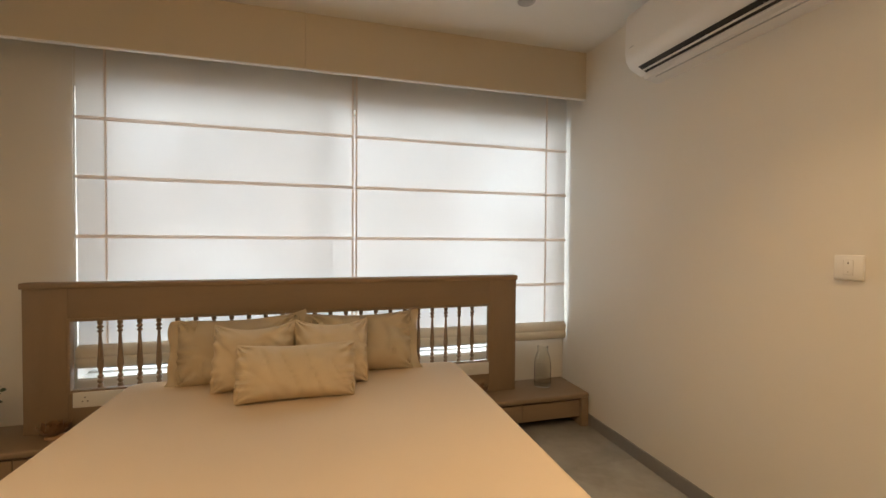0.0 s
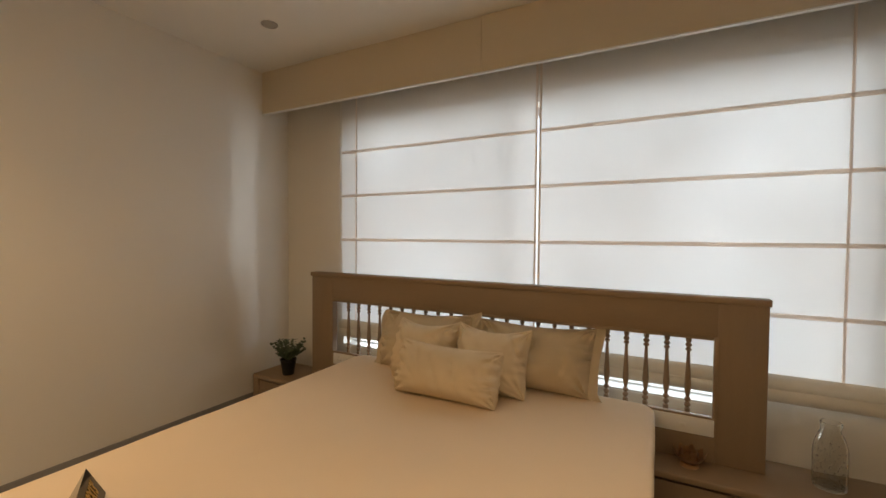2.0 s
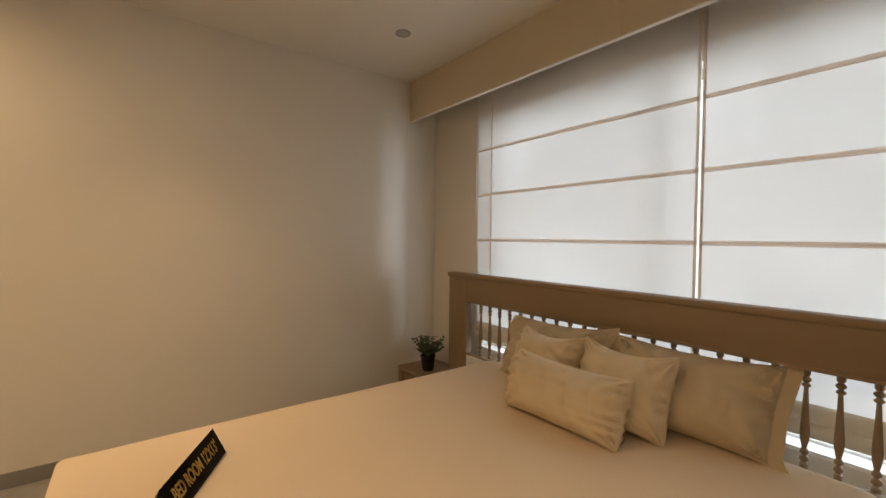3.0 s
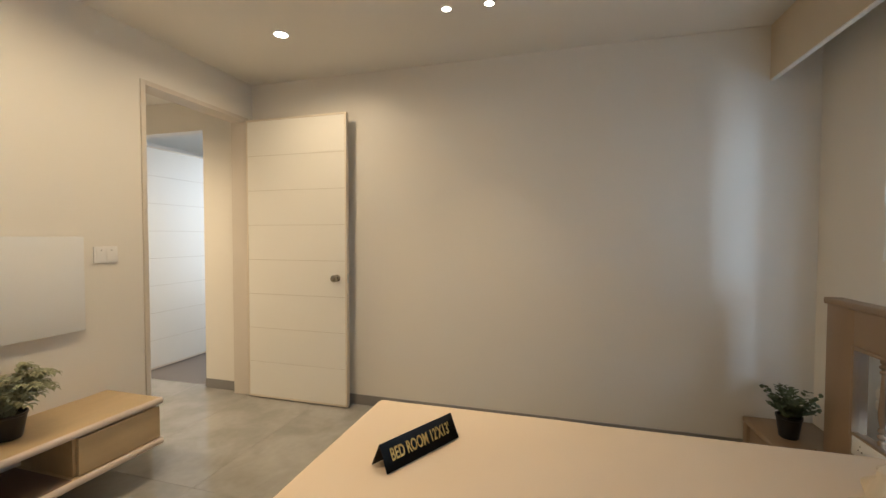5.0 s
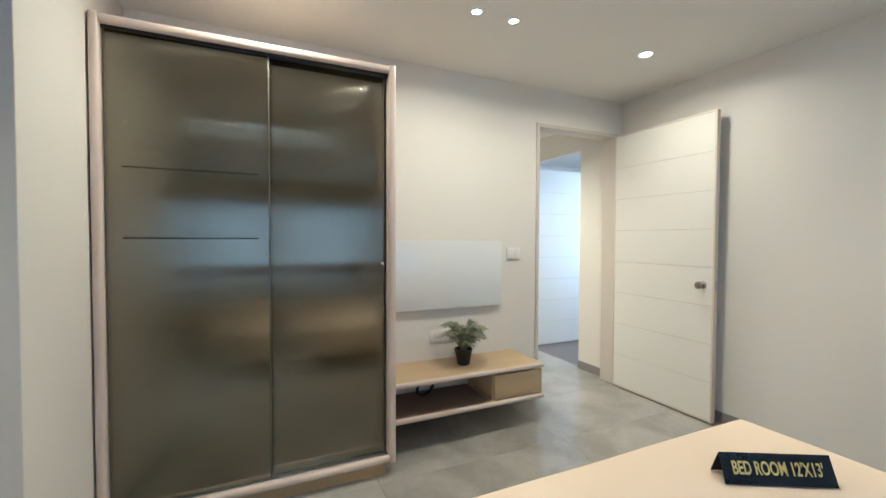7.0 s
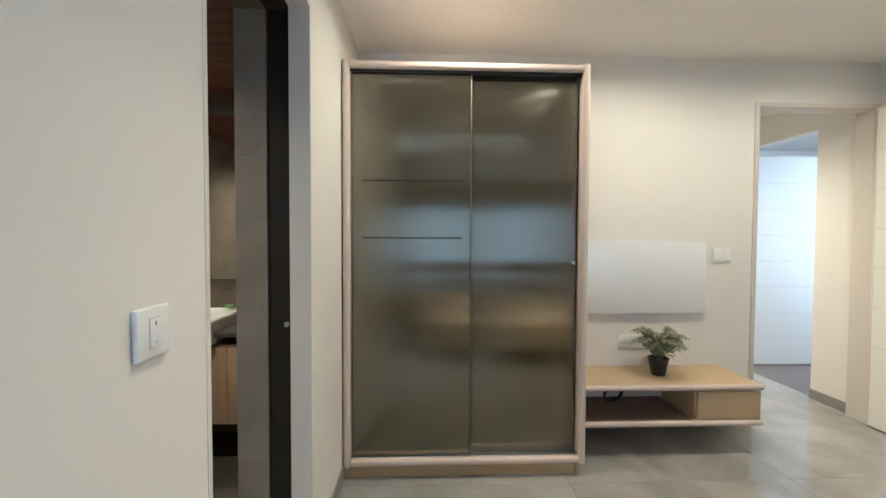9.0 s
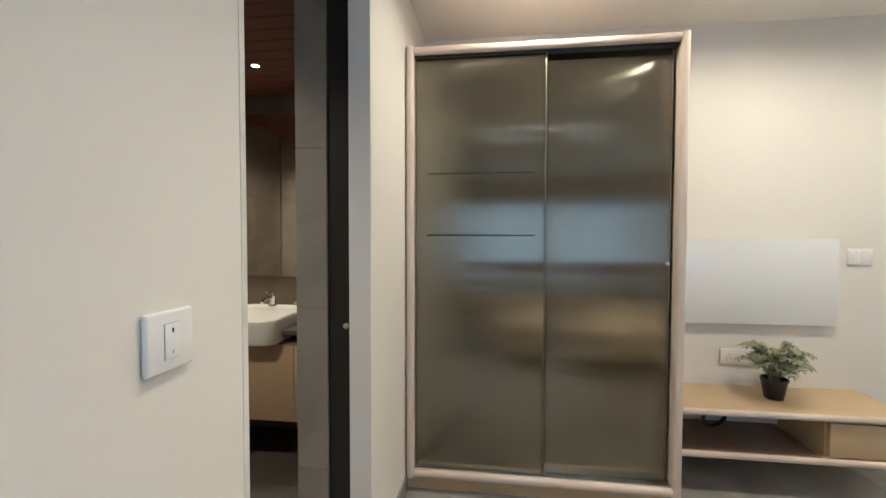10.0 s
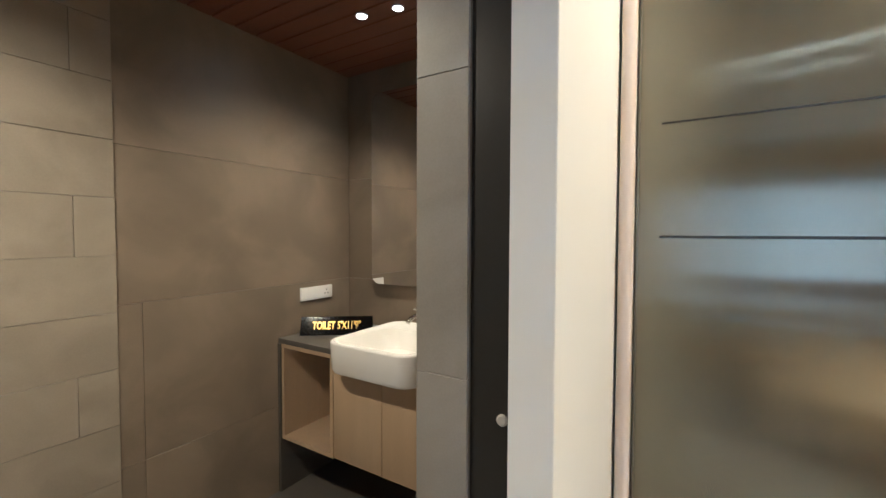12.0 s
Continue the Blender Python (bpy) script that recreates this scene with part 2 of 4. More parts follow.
def reeded_glass():
    """Smoked reflective glass with fine upright reeds, too fine to see, that smear reflections sideways."""
    m = material("reeded_smoked_glass", (0.010, 0.008, 0.004), 0.15, vary=0.05, coarse=1.5, fine=50, bump=0.0, rough_vary=0.01)
    n, l = m.node_tree.nodes, m.node_tree.links
    b = n["Principled BSDF"]
    b.inputs["IOR"].default_value = 3.0
    b.inputs["Specular Tint"].default_value = (1.0, 0.96, 0.78, 1)
    b.inputs["Anisotropic"].default_value = 1.0
    tan = n.new("ShaderNodeTangent")
    tan.direction_type, tan.uv_map = "UV_MAP", "along"
    l.new(tan.outputs[0], b.inputs["Tangent"])
    # the reeds: slender facets that tip to either side, by an amount that drifts slowly across the width
    tc, sep, comb = n.new("ShaderNodeTexCoord"), n.new("ShaderNodeSeparateXYZ"), n.new("ShaderNodeCombineXYZ")
    geo, vadd, nor = n.new("ShaderNodeNewGeometry"), n.new("ShaderNodeVectorMath"), n.new("ShaderNodeVectorMath")
    nor.operation = "NORMALIZE"
    l.new(tc.outputs["Object"], sep.inputs[0])

    def step(op, a, val):
        node = n.new("ShaderNodeMath")
        node.operation = op
        l.new(a, node.inputs[0])
        if isinstance(val, float):
            node.inputs[1].default_value = val
        else:
            l.new(val, node.inputs[1])
        return node.outputs[0]

    facet = step("PINGPONG", step("MULTIPLY", sep.outputs["X"], 2600.0), 1.0)
    drift = n.new("ShaderNodeTexNoise")
    drift.noise_dimensions = "1D"
    drift.inputs["Scale"].default_value, drift.inputs["Detail"].default_value = 45.0, 2.0
    l.new(sep.outputs["X"], drift.inputs["W"])
    last = step("MULTIPLY", step("SUBTRACT", facet, 0.5), step("ADD", step("MULTIPLY", drift.outputs[0], 0.5 * REED_TILT), 0.75 * REED_TILT))
    l.new(last, comb.inputs["X"])
    l.new(geo.outputs["Normal"], vadd.inputs[0])
    l.new(comb.outputs[0], vadd.inputs[1])
    l.new(vadd.outputs[0], nor.inputs[0])
    l.new(nor.outputs[0], b.inputs["Normal"])
    tr, mix = n.new("ShaderNodeBsdfTransparent"), n.new("ShaderNodeMixShader")
    tr.inputs[0].default_value = (0.62, 0.56, 0.44, 1)
    mix.inputs[0].default_value = 0.05
    l.new(b.outputs[0], mix.inputs[1])
    l.new(tr.outputs[0], mix.inputs[2])
    l.new(mix.outputs[0], n["Material Output"].inputs[0])
    return m


def clear_glass(name, tint, rough):
    m = bpy.data.materials.new(name)
    m.use_nodes = True
    b = m.node_tree.nodes["Principled BSDF"]
    b.inputs["Base Color"].default_value, b.inputs["Roughness"].default_value = (*tint, 1), rough
    b.inputs["Transmission Weight"].default_value, b.inputs["IOR"].default_value = 1.0, 1.45
    return m


REEDED = reeded_glass()
PANE = clear_glass("window_glass", (0.95, 0.97, 0.97), 0.0)
JARGLASS = clear_glass("jar_glass", (0.95, 0.94, 0.90), 0.03)

# ---- mesh helpers ----


def box(bm, a, b, bevel=0.0, seg=2):
    """A box from corner a to corner b in bm, its edges rounded by bevel."""
    lo, hi = [min(p, q) for p, q in zip(a, b)], [max(p, q) for p, q in zip(a, b)]
    vs = [bm.verts.new((x, y, z)) for x in (lo[0], hi[0]) for y in (lo[1], hi[1]) for z in (lo[2], hi[2])]
    fs = [bm.faces.new([vs[i] for i in q]) for q in ((0, 1, 3, 2), (4, 6, 7, 5), (0, 4, 5, 1), (2, 3, 7, 6), (0, 2, 6, 4), (1, 5, 7, 3))]
    if bevel:
        es = list({e for f in fs for e in f.edges})
        bmesh.ops.bevel(bm, geom=es, offset=bevel, segments=seg, profile=0.5, affect="EDGES")
    return bm


def boxes(*pairs, bevel=0.0, seg=2):
    bm = bmesh.new()
    for a, b in pairs:
        box(bm, a, b, bevel, seg)
    return bm


def lathe(profile, steps=24, centre=(0, 0, 0)):
    """A turned body from (radius, height) pairs, round the upright axis through centre."""
    bm = bmesh.new()
    rings = []
    for r, z in profile:
        rings.append([bm.verts.new((centre[0] + r * math.cos(2 * math.pi * i / steps), centre[1] + r * math.sin(2 * math.pi * i / steps), centre[2] + z)) for i in range(steps)])
    for p, q in zip(rings, rings[1:]):
        for i in range(steps):
            j = (i + 1) % steps
            bm.faces.new((p[i], p[j], q[j], q[i]))
    if profile[0][0] > 0.0005:
        bm.faces.new(rings[0][::-1])
    if profile[-1][0] > 0.0005:
        bm.faces.new(rings[-1])
    bmesh.ops.remove_doubles(bm, verts=bm.verts, dist=0.00005)
    return bm


def extrude_profile(points, axis, a, b):
    """A closed outline of (u, v) pairs drawn out along axis from a to b. axis x: (y, z); y: (x, z); z: (x, y)."""
    bm = bmesh.new()

    def place(u, v, w):
        return {"x": (w, u, v), "y": (u, w, v), "z": (u, v, w)}[axis]
    p = [bm.verts.new(place(u, v, a)) for u, v in points]
    q = [bm.verts.new(place(u, v, b)) for u, v in points]
    k = len(points)
    for i in range(k):
        bm.faces.new((p[i], p[(i + 1) % k], q[(i + 1) % k], q[i]))
    bm.faces.new(p[::-1])
    bm.faces.new(q)
    bmesh.ops.recalc_face_normals(bm, faces=bm.faces)
    return bm


def rounded_rect(w, h, r, seg=5):
    """Outline of a rectangle of w by h about the origin with rounded corners."""
    out = []
    for cx, cy, a0 in ((w / 2 - r, h / 2 - r, 0), (-w / 2 + r, h / 2 - r, 90), (-w / 2 + r, -h / 2 + r, 180), (w / 2 - r, -h / 2 + r, 270)):
        for i in range(seg + 1):
            a = radians(a0 + 90 * i / seg)
            out.append((cx + r * math.cos(a), cy + r * math.sin(a)))
    return out


def tube(path, r, steps=8):
    """A round bar that follows path."""
    bm = bmesh.new()
    rings = []
    pts = [Vector(p) for p in path]
    for i, p in enumerate(pts):
        d = (pts[min(i + 1, len(pts) - 1)] - pts[max(i - 1, 0)]).normalized()
        side = d.orthogonal().normalized() if i == 0 else (side - d * side.dot(d)).normalized()
        up = d.cross(side)
        rings.append([bm.verts.new(p + r * (math.cos(2 * math.pi * k / steps) * side + math.sin(2 * math.pi * k / steps) * up)) for k in range(steps)])
    for p, q in zip(rings, rings[1:]):
        for i in range(steps):
            j = (i + 1) % steps
            bm.faces.new((p[i], p[j], q[j], q[i]))
    bm.faces.new(rings[0][::-1])
    bm.faces.new(rings[-1])
    return bm


def mesh(name, bm, mat, smooth=False):
    me = bpy.data.meshes.new(name)
    bmesh.ops.recalc_face_normals(bm, faces=bm.faces)
    bm.to_mesh(me)
    bm.free()
    me.materials.append(mat)
    if smooth:
        me.shade_smooth()
        me.set_sharp_from_angle(angle=radians(40))
    return me


def part(name, bm, mat, parent, label="", smooth=True):
    """One mesh object under a thing or under a part."""
    ob = new(name, mesh(name, bm, mat, smooth))
    ob.parent = parent
    if parent:
        ob.matrix_parent_inverse = parent.matrix_basis.inverted() if parent.parent is None else Matrix()
    if label:
        ob["label"] = label
    return ob


def structure(name, bm, mat, label="", category="", smooth=False):
    return tagged(new(name, mesh(name, bm, mat, smooth)), label, category, "", "structure")


def thing(name, at, label, category, group=""):
    """An empty at the base of a thing; its parts are built in the room's coordinates."""
    ob = new(name)
    ob.empty_display_size = 0.05
    ob.matrix_world = pose(*at)
    return tagged(ob, label, category, group)


def pieces(name, me, places, parent):
    """Alike pieces on one shared mesh."""
    for p in places:
        ob = new(name, me)
        ob.parent = parent
        ob.location = p


def lettering(name, text, mat, parent, m, size, squeeze, label=""):
    """Raised letters in the built-in font, their middle at the pose m."""
    cu = bpy.data.curves.new(name, "FONT")
    cu.body, cu.size, cu.extrude, cu.align_x, cu.align_y = text, size, 0.0006, "CENTER", "CENTER"
    cu.offset = 0.0012
    tmp = new("lettering_outline", cu)
    bpy.context.view_layer.update()
    me = bpy.data.meshes.new_from_object(tmp.evaluated_get(bpy.context.evaluated_depsgraph_get()))
    bpy.data.objects.remove(tmp)
    me.transform(m @ Matrix.Diagonal((squeeze, 1, 1, 1)))
    me.materials.clear()
    me.materials.append(mat)
    ob = new(name, me)
    ob.parent = parent
    ob.matrix_parent_inverse = parent.matrix_basis.inverted()
    ob["label"] = label
    return ob


# ---- structure: bedroom ----
W, L = 3.58, 3.79
wall_left = structure("wall_left", boxes(((-0.15, 0.0, 0), (0, L + 0.4, 2.7))), SHEEN, "off-white painted plaster wall", "wall")
# window wall: piers, low wall and head round the opening
WX0, WX1, WZ0, WZ1 = 0.584, 3.574, 0.43, 2.04
wall_window = structure("wall_window", boxes(
    ((0, L, 0), (WX0, L + 0.22, 2.7)), ((WX1, L, 0), (W, L + 0.22, 2.7)),
    ((WX0, L, 0), (WX1, L + 0.22, WZ0)), ((3.06, L, WZ0), (WX1, L + 0.22, 0.56)),
    ((WX0, L, WZ1), (WX1, L + 0.22, 2.7))), PAINT, "off-white painted wall round the wide window", "wall")
# wall on the bathroom side, with its doorway
DY0, DY1, DZ = 1.118, 1.863, 2.16
wall_right = structure("wall_right", boxes(
    ((W, 0, 0), (3.663, DY0, 2.7)), ((W, DY1, 0), (3.663, L + 0.4, 2.7)), ((W, DY0, DZ), (3.663, DY1, 2.7)), bevel=0.003), PAINT,
    "off-white painted plaster wall with the bathroom doorway", "wall")
structure("trim_corner_bead", boxes(((W - 0.0012, DY1 + 0.0005, 0), (W - 0.0002, DY1 + 0.016, 2.48))), material("chipped_corner_bead", (0.66, 0.64, 0.60), 0.8, vary=0.16, coarse=9, fine=60, bump=0.05, stretch=(1, 1, 0.5)), "scuffed plaster corner bead of the doorway", "trim")
# back wall with the room door
OX0, OX1, OZ = 0.085, 0.900, 2.172
wall_back = structure("wall_back", boxes(
    ((OX1 + 0.031, -0.13, 0), (W + 0.1, 0, 2.7)), ((-0.15, -0.13, OZ + 0.031), (OX1 + 0.031, 0, 2.7)), ((-0.15, -0.13, 0), (OX0 - 0.031, 0, OZ + 0.031))), PAINT,
    "off-white painted plaster wall with the room door", "wall")
ceiling = structure("ceiling", boxes(((-0.15, -0.13, CEIL), (3.68, L + 0.4, CEIL + 0.2))), CEILING, "plain off-white painted ceiling", "ceiling")
valance = structure("valance", boxes(((0, 3.541, 2.173), (1.788, 3.56, CEIL)), ((1.7895, 3.541, 2.173), (W, 3.56, CEIL)), bevel=0.0015), VALANCE,
                    "beige boxed pelmet over the blinds", "pelmet")
structure("trim", boxes(((0, 3.5405, 2.166), (W, 3.565, 2.1725))), WHITE, "pale edge strip under the pelmet", "trim")

# skirtings
for nm, a, b in (("baseboard_left", (0, 0.0, 0), (0.010, L, 0.075)), ("baseboard_right", (W - 0.010, DY1, 0), (W, L, 0.075)),
                 ("baseboard_right_short", (W - 0.010, 0.57, 0), (W, DY0, 0.075)), ("baseboard_back", (OX1 + 0.03, 0, 0), (2.28, 0.010, 0.075)),
                 ("baseboard_hall", (0.03, -0.47, 0), (0.040, -0.13, 0.075))):
    structure(nm, boxes((a, b), bevel=0.002), SKIRT, "grey tile skirting", "skirting")

# door frame of the room door
structure("door_frame", boxes(((OX1, -0.135, 0), (OX1 + 0.03, 0.008, OZ + 0.03)), ((OX0 - 0.03, -0.135, 0), (OX0, 0.008, OZ + 0.03)), ((OX0 + 0.0005, -0.135, OZ), (OX1 - 0.0005, 0.008, OZ + 0.03)), bevel=0.003),
          material("door_frame_paint", (0.62, 0.57, 0.50), 0.5, vary=0.02), "beige painted timber door frame", "door frame")

# ---- structure: hall and the room across it ----
structure("wall_hall_left", boxes(((-0.07, -0.47, 0), (0.03, -0.13, 2.6)), ((-0.07, -1.30, 2.15), (0.03, -0.47, 2.6)), ((-0.07, -2.4, 0), (0.03, -1.30, 2.6))), PAINT, "cream painted hall wall with a doorway", "wall")
structure("wall_hall_right", boxes(((1.55, -2.4, 0), (1.65, -0.13, 2.6))), PAINT, "cream painted hall wall", "wall")
structure("wall_hall_end", boxes(((-0.07, -2.5, 0), (1.65, -2.4, 2.6))), PAINT, "cream painted hall wall", "wall")
structure("ceiling_hall", boxes(((-0.07, -2.5, 2.4), (1.65, -0.13, 2.5))), CEILING, "plain hall ceiling", "ceiling")
structure("wall_far_room", boxes(((-2.0, -2.5, 0), (-0.07, -2.4, 2.6)), ((-2.1, -2.5, 0), (-2.0, -0.03, 2.6)), ((-2.0, -0.13, 0), (-0.15, -0.03, 2.6))), PAINT, "off-white painted wall of the room across the hall", "wall")
structure("ceiling_far_room", boxes(((-2.1, -2.5, 2.4), (-0.07, -0.03, 2.5))), CEILING, "plain ceiling of the room across the hall", "ceiling")
structure("floor_far_room", boxes(((-2.1, -2.5, -0.1), (0.0, -0.13, 0.001))), DARKFLOOR, "dark floor of the room across the hall", "floor")

# ---- structure: bathroom ----
BX0, BX1, BZ = 3.878, 5.145, 2.2
structure("wall_bath_door_side", boxes(((3.757, -0.1, 0), (BX0 - 0.008, 1.084, 2.6)), ((3.757, 1.9, 0), (BX0 - 0.008, 3.7, 2.6)), ((3.757, 1.084, DZ), (BX0 - 0.008, 1.9, 2.6))), BATHGROUT, "grey tiled bathroom wall beside the doorway", "wall")
wall_bath_far = structure("wall_bath_far", boxes(((BX1 + 0.008, -0.1, 0), (BX1 + 0.15, 3.7, 2.6))), BATHGROUT, "grey-brown tiled bathroom wall", "wall")
wall_bath_mirror = structure("wall_bath_mirror", boxes(((3.68, -0.16, 0), (BX1 + 0.15, -0.008, 2.6))), BATHGROUT, "grey-brown tiled wall behind the washbasin", "wall")
structure("wall_bath_end", boxes(((3.68, 3.55, 0), (BX1 + 0.15, 3.7, 2.6))), BATHTILE, "grey-brown tiled bathroom end wall", "wall")
# a solid slab coloured dark to imitate the shade behind the open board joints
structure("ceiling_bath_void_shade", boxes(((3.68, -0.1, 2.26), (BX1 + 0.15, 3.7, 2.4))), DARKFRAME, "dark slab standing in for the unlit void above the boarded ceiling", "ceiling")
floor_bath = structure("floor_bath", boxes(((3.68, -0.1, -0.1), (BX1 + 0.15, 3.7, -0.004))), BATHGROUT, "dark grey tiled bathroom floor", "floor")
bm = bmesh.new()
y = 0.0
while y < 3.55:
    box(bm, (BX0 - 0.12, y + 0.003, BZ), (BX1 + 0.005, y + 0.097, BZ + 0.015), 0.002, 1)
    y += 0.10
structure("ceiling_bath_boards", bm, SLAT, "red-brown boarded bathroom ceiling with open joints", "ceiling")
# sliding-door pocket between the two leaves of the wall
structure("door_pocket", boxes(((3.664, 0.2, 0), (3.7565, 1.082, 2.6)), ((3.664, 1.9, 0), (3.7565, 3.7, 2.6)), ((3.664, 1.082, DZ), (3.7565, 1.9, 2.6)), bevel=0.002), DARKFRAME, "dark brown sliding-door pocket frame", "door frame")

# ---- window ----
window = thing("window_1", (2.08, L + 0.1, WZ0), "wide white aluminium sliding window behind the blinds", "window")
window["kind"] = "structure"
yf = L + 0.10
part("window_frame", boxes(((WX0, yf, WZ0), (WX1, yf + 0.06, WZ0 + 0.022)), ((WX0, yf, WZ1 - 0.05), (WX1, yf + 0.06, WZ1)), ((WX0, yf, WZ0 + 0.04), (WX0 + 0.05, yf + 0.06, WZ1 - 0.05)),
     ((WX1 - 0.05, yf, WZ0 + 0.04), (WX1, yf + 0.06, WZ1 - 0.05)), bevel=0.003), WHITE, window)
for x in (2.068,):
    part("mullion", boxes(((x - 0.015, yf + 0.005, WZ0 + 0.04), (x + 0.015, yf + 0.055, WZ1 - 0.05)), bevel=0.003), WHITE, window)
for a, b in ((WX0 + 0.05, 2.045), (2.091, WX1 - 0.05)):
    pane = part("pane", boxes(((a, yf + 0.027, WZ0 + 0.04), (b, yf + 0.031, WZ1 - 0.05))), PANE, window)
    pane.visible_shadow = False
part("window_sill", boxes(((WX0, L + 0.002, WZ0), (3.055, yf - 0.002, WZ0 + 0.012))), WHITE, window)

# ---- blinds ----


def cloth_strip(x0, x1, z0, z1, y0, belly, phase):
    """A strip of hanging cloth between two folds, bellied slightly, with soft waves."""
    bm = bmesh.new()
    nx, nz = 24, 6
    rows = []
    for k in range(nz + 1):
        v = k / nz
        rows.append([bm.verts.new((x0 + (x1 - x0) * i / nx, y0 - belly * math.sin(math.pi * v) + 0.0025 * math.sin(9 * i / nx + phase + 2 * v), z0 + (z1 - z0) * v)) for i in range(nx + 1)])
    for p, q in zip(rows, rows[1:]):
        for i in range(nx):
            bm.faces.new((p[i], p[i + 1], q[i + 1], q[i]))
    return bm


def roman_blind(x0, x1, seam_x, phase):
    th = thing("roman_blind", ((x0 + x1) / 2, 3.73, 0.51), "cream linen roman blind, let down over the bright window", "blind", "roman blinds at the window")
    zs = [0.635, 0.908, 1.225, 1.543, 1.859, 2.46]
    for k, (a, b) in enumerate(zip(zs, zs[1:])):
        part("fabric_panel", cloth_strip(x0, x1, a, b, 3.735, 0.004, phase + k), BLIND, th)
        if k:
            part("fold", extrude_profile([(3.7335, a - 0.010), (3.724, a - 0.009), (3.721, a), (3.724, a + 0.008), (3.7335, a + 0.010)], "x", x0 - 0.001, x1 + 0.001), SEAM, th, "taupe stitched rod pocket")
    roll = [(3.733 - (0.020 * math.sin(math.pi * i / 20) ** 0.5 + 0.012 * abs(math.sin(2 * math.pi * i / 20)) ** 0.7), 0.513 + 0.127 * i / 20) for i in range(21)]
    part("bottom_roll", extrude_profile(roll + [(3.741, 0.64), (3.741, 0.513)], "x", x0 - 0.002, x1 + 0.002), ROLL, th, "gathered fabric roll at the foot")
    part("side_seam", boxes(((seam_x - 0.005, 3.7245, 0.64), (seam_x + 0.005, 3.7290, 2.45))), SEAM, th, "taupe upright seam")
    inner = x1 - 0.004 if x1 < 3 else x0 + 0.004
    part("side_hem", boxes(((inner - 0.006, 3.7245, 0.64), (inner + 0.006, 3.7290, 2.45))), HEM, th, "taupe stitched hem")
    part("head_rail", boxes(((x0, 3.71, 2.44), (x1, 3.76, CEIL)), bevel=0.003), WHITE, th)
    return th


roman_blind(0.619, 2.060, 0.752, 0.3)
roman_blind(2.074, 3.552, 3.394, 2.1)
cord = thing("blind_cord", (0.604, 3.725, 1.2), "white looped plastic blind cord beside the blind", "blind cord")
part("loop", tube([(0.604 + 0.012 * math.sin(math.pi * i / 8) * (-1 if i > 8 else 1), 3.722, 1.17 + 0.25 * (i if i <= 8 else 16 - i) / 8) for i in range(17)], 0.0022, 6), WHITE, cord)
part("cord", tube([(0.604, 3.722, 1.42), (0.607, 3.725, 1.9), (0.609, 3.73, 2.44)], 0.0018, 6), WHITE, cord)

# ---- bed ----
BX, BY, BT = (0.912, 2.684), (1.528, 3.60), 0.456


def bed_top():
    """The sheet over the mattress: slightly domed, soft rounded rims, gently uneven."""
    bm = bmesh.new()
    (xa, xb), (ya, yb) = BX, BY
    n = 44
    rows = []
    r = 0.026
    def shift(d):
        if d >= r:
            return 0.0
        return r - math.sqrt(max(0, r * r - (r - d) ** 2))
    for j in range(n + 1):
        row = []
        for i in range(n + 1):
            u, v = i / n, j / n
            u = 0.5 - 0.5 * math.cos(math.pi * u)
            v = 0.5 - 0.5 * math.cos(math.pi * v)
            x, y = xa + (xb - xa) * u, ya + (yb - ya) * v
            d = min(x - xa, xb - x, y - ya, yb - y)
            # round the plan's corners
            rr = 0.03 + 0.06 * v ** 3
            cx, cy = min(max(x, xa + rr), xb - rr), min(max(y, ya + rr), yb - rr)
            off = Vector((x - cx, y - cy))
            if off.length > 0.0:
                k = max(abs(off.x), abs(off.y)) / off.length
                x, y = cx + off.x * k, cy + off.y * k
                d = rr - off.length * k
            z = BT - 0.6 * shift(d) + 0.004 * noise.noise((x * 2.3, y * 2.3, 0.4)) + 0.0012 * noise.noise((x * 9, y * 9, 2.4))
            row.append(bm.verts.new((x, y, z)))
        rows.append(row)
    for p, q in zip(rows, rows[1:]):
        for i in range(n):
            bm.faces.new((p[i], p[i + 1], q[i + 1], q[i]))
    rim = [rows[0][i] for i in range(n + 1)] + [rows[j][n] for j in range(1, n + 1)] + [rows[n][i] for i in range(n - 1, -1, -1)] + [rows[j][0] for j in range(n - 1, 0, -1)]
    prev = rim
    for dz, out in ((0.06, 0.006), (0.15, 0.004), (0.25, 0.0)):
        cur = []
        for k, v in enumerate(rim):
            c = Vector(((xa + xb) / 2, (ya + yb) / 2, 0))
            dirn = (Vector((v.co.x, v.co.y, 0)) - c).normalized()
            cur.append(bm.verts.new(v.co + dirn * (out + 0.006 * math.sin(k * 0.9) * dz * 3) - Vector((0, 0, dz))))
        for k in range(len(rim)):
            j = (k + 1) % len(rim)
            bm.faces.new((prev[k], prev[j], cur[j], cur[k]))
        prev = cur
    bm.faces.new(prev)
    return bm


bed = thing("bed", (1.79, 2.6, 0), "low double bed with a smooth cream sheet", "bed")
part("base", boxes(((0.97, 1.60, 0.0), (2.62, 3.615, 0.18)), bevel=0.01), HEAD, bed, "pale wooden bed base")
part("mattress", bed_top(), SHEET, bed, "mattress under a smooth cream sheet")

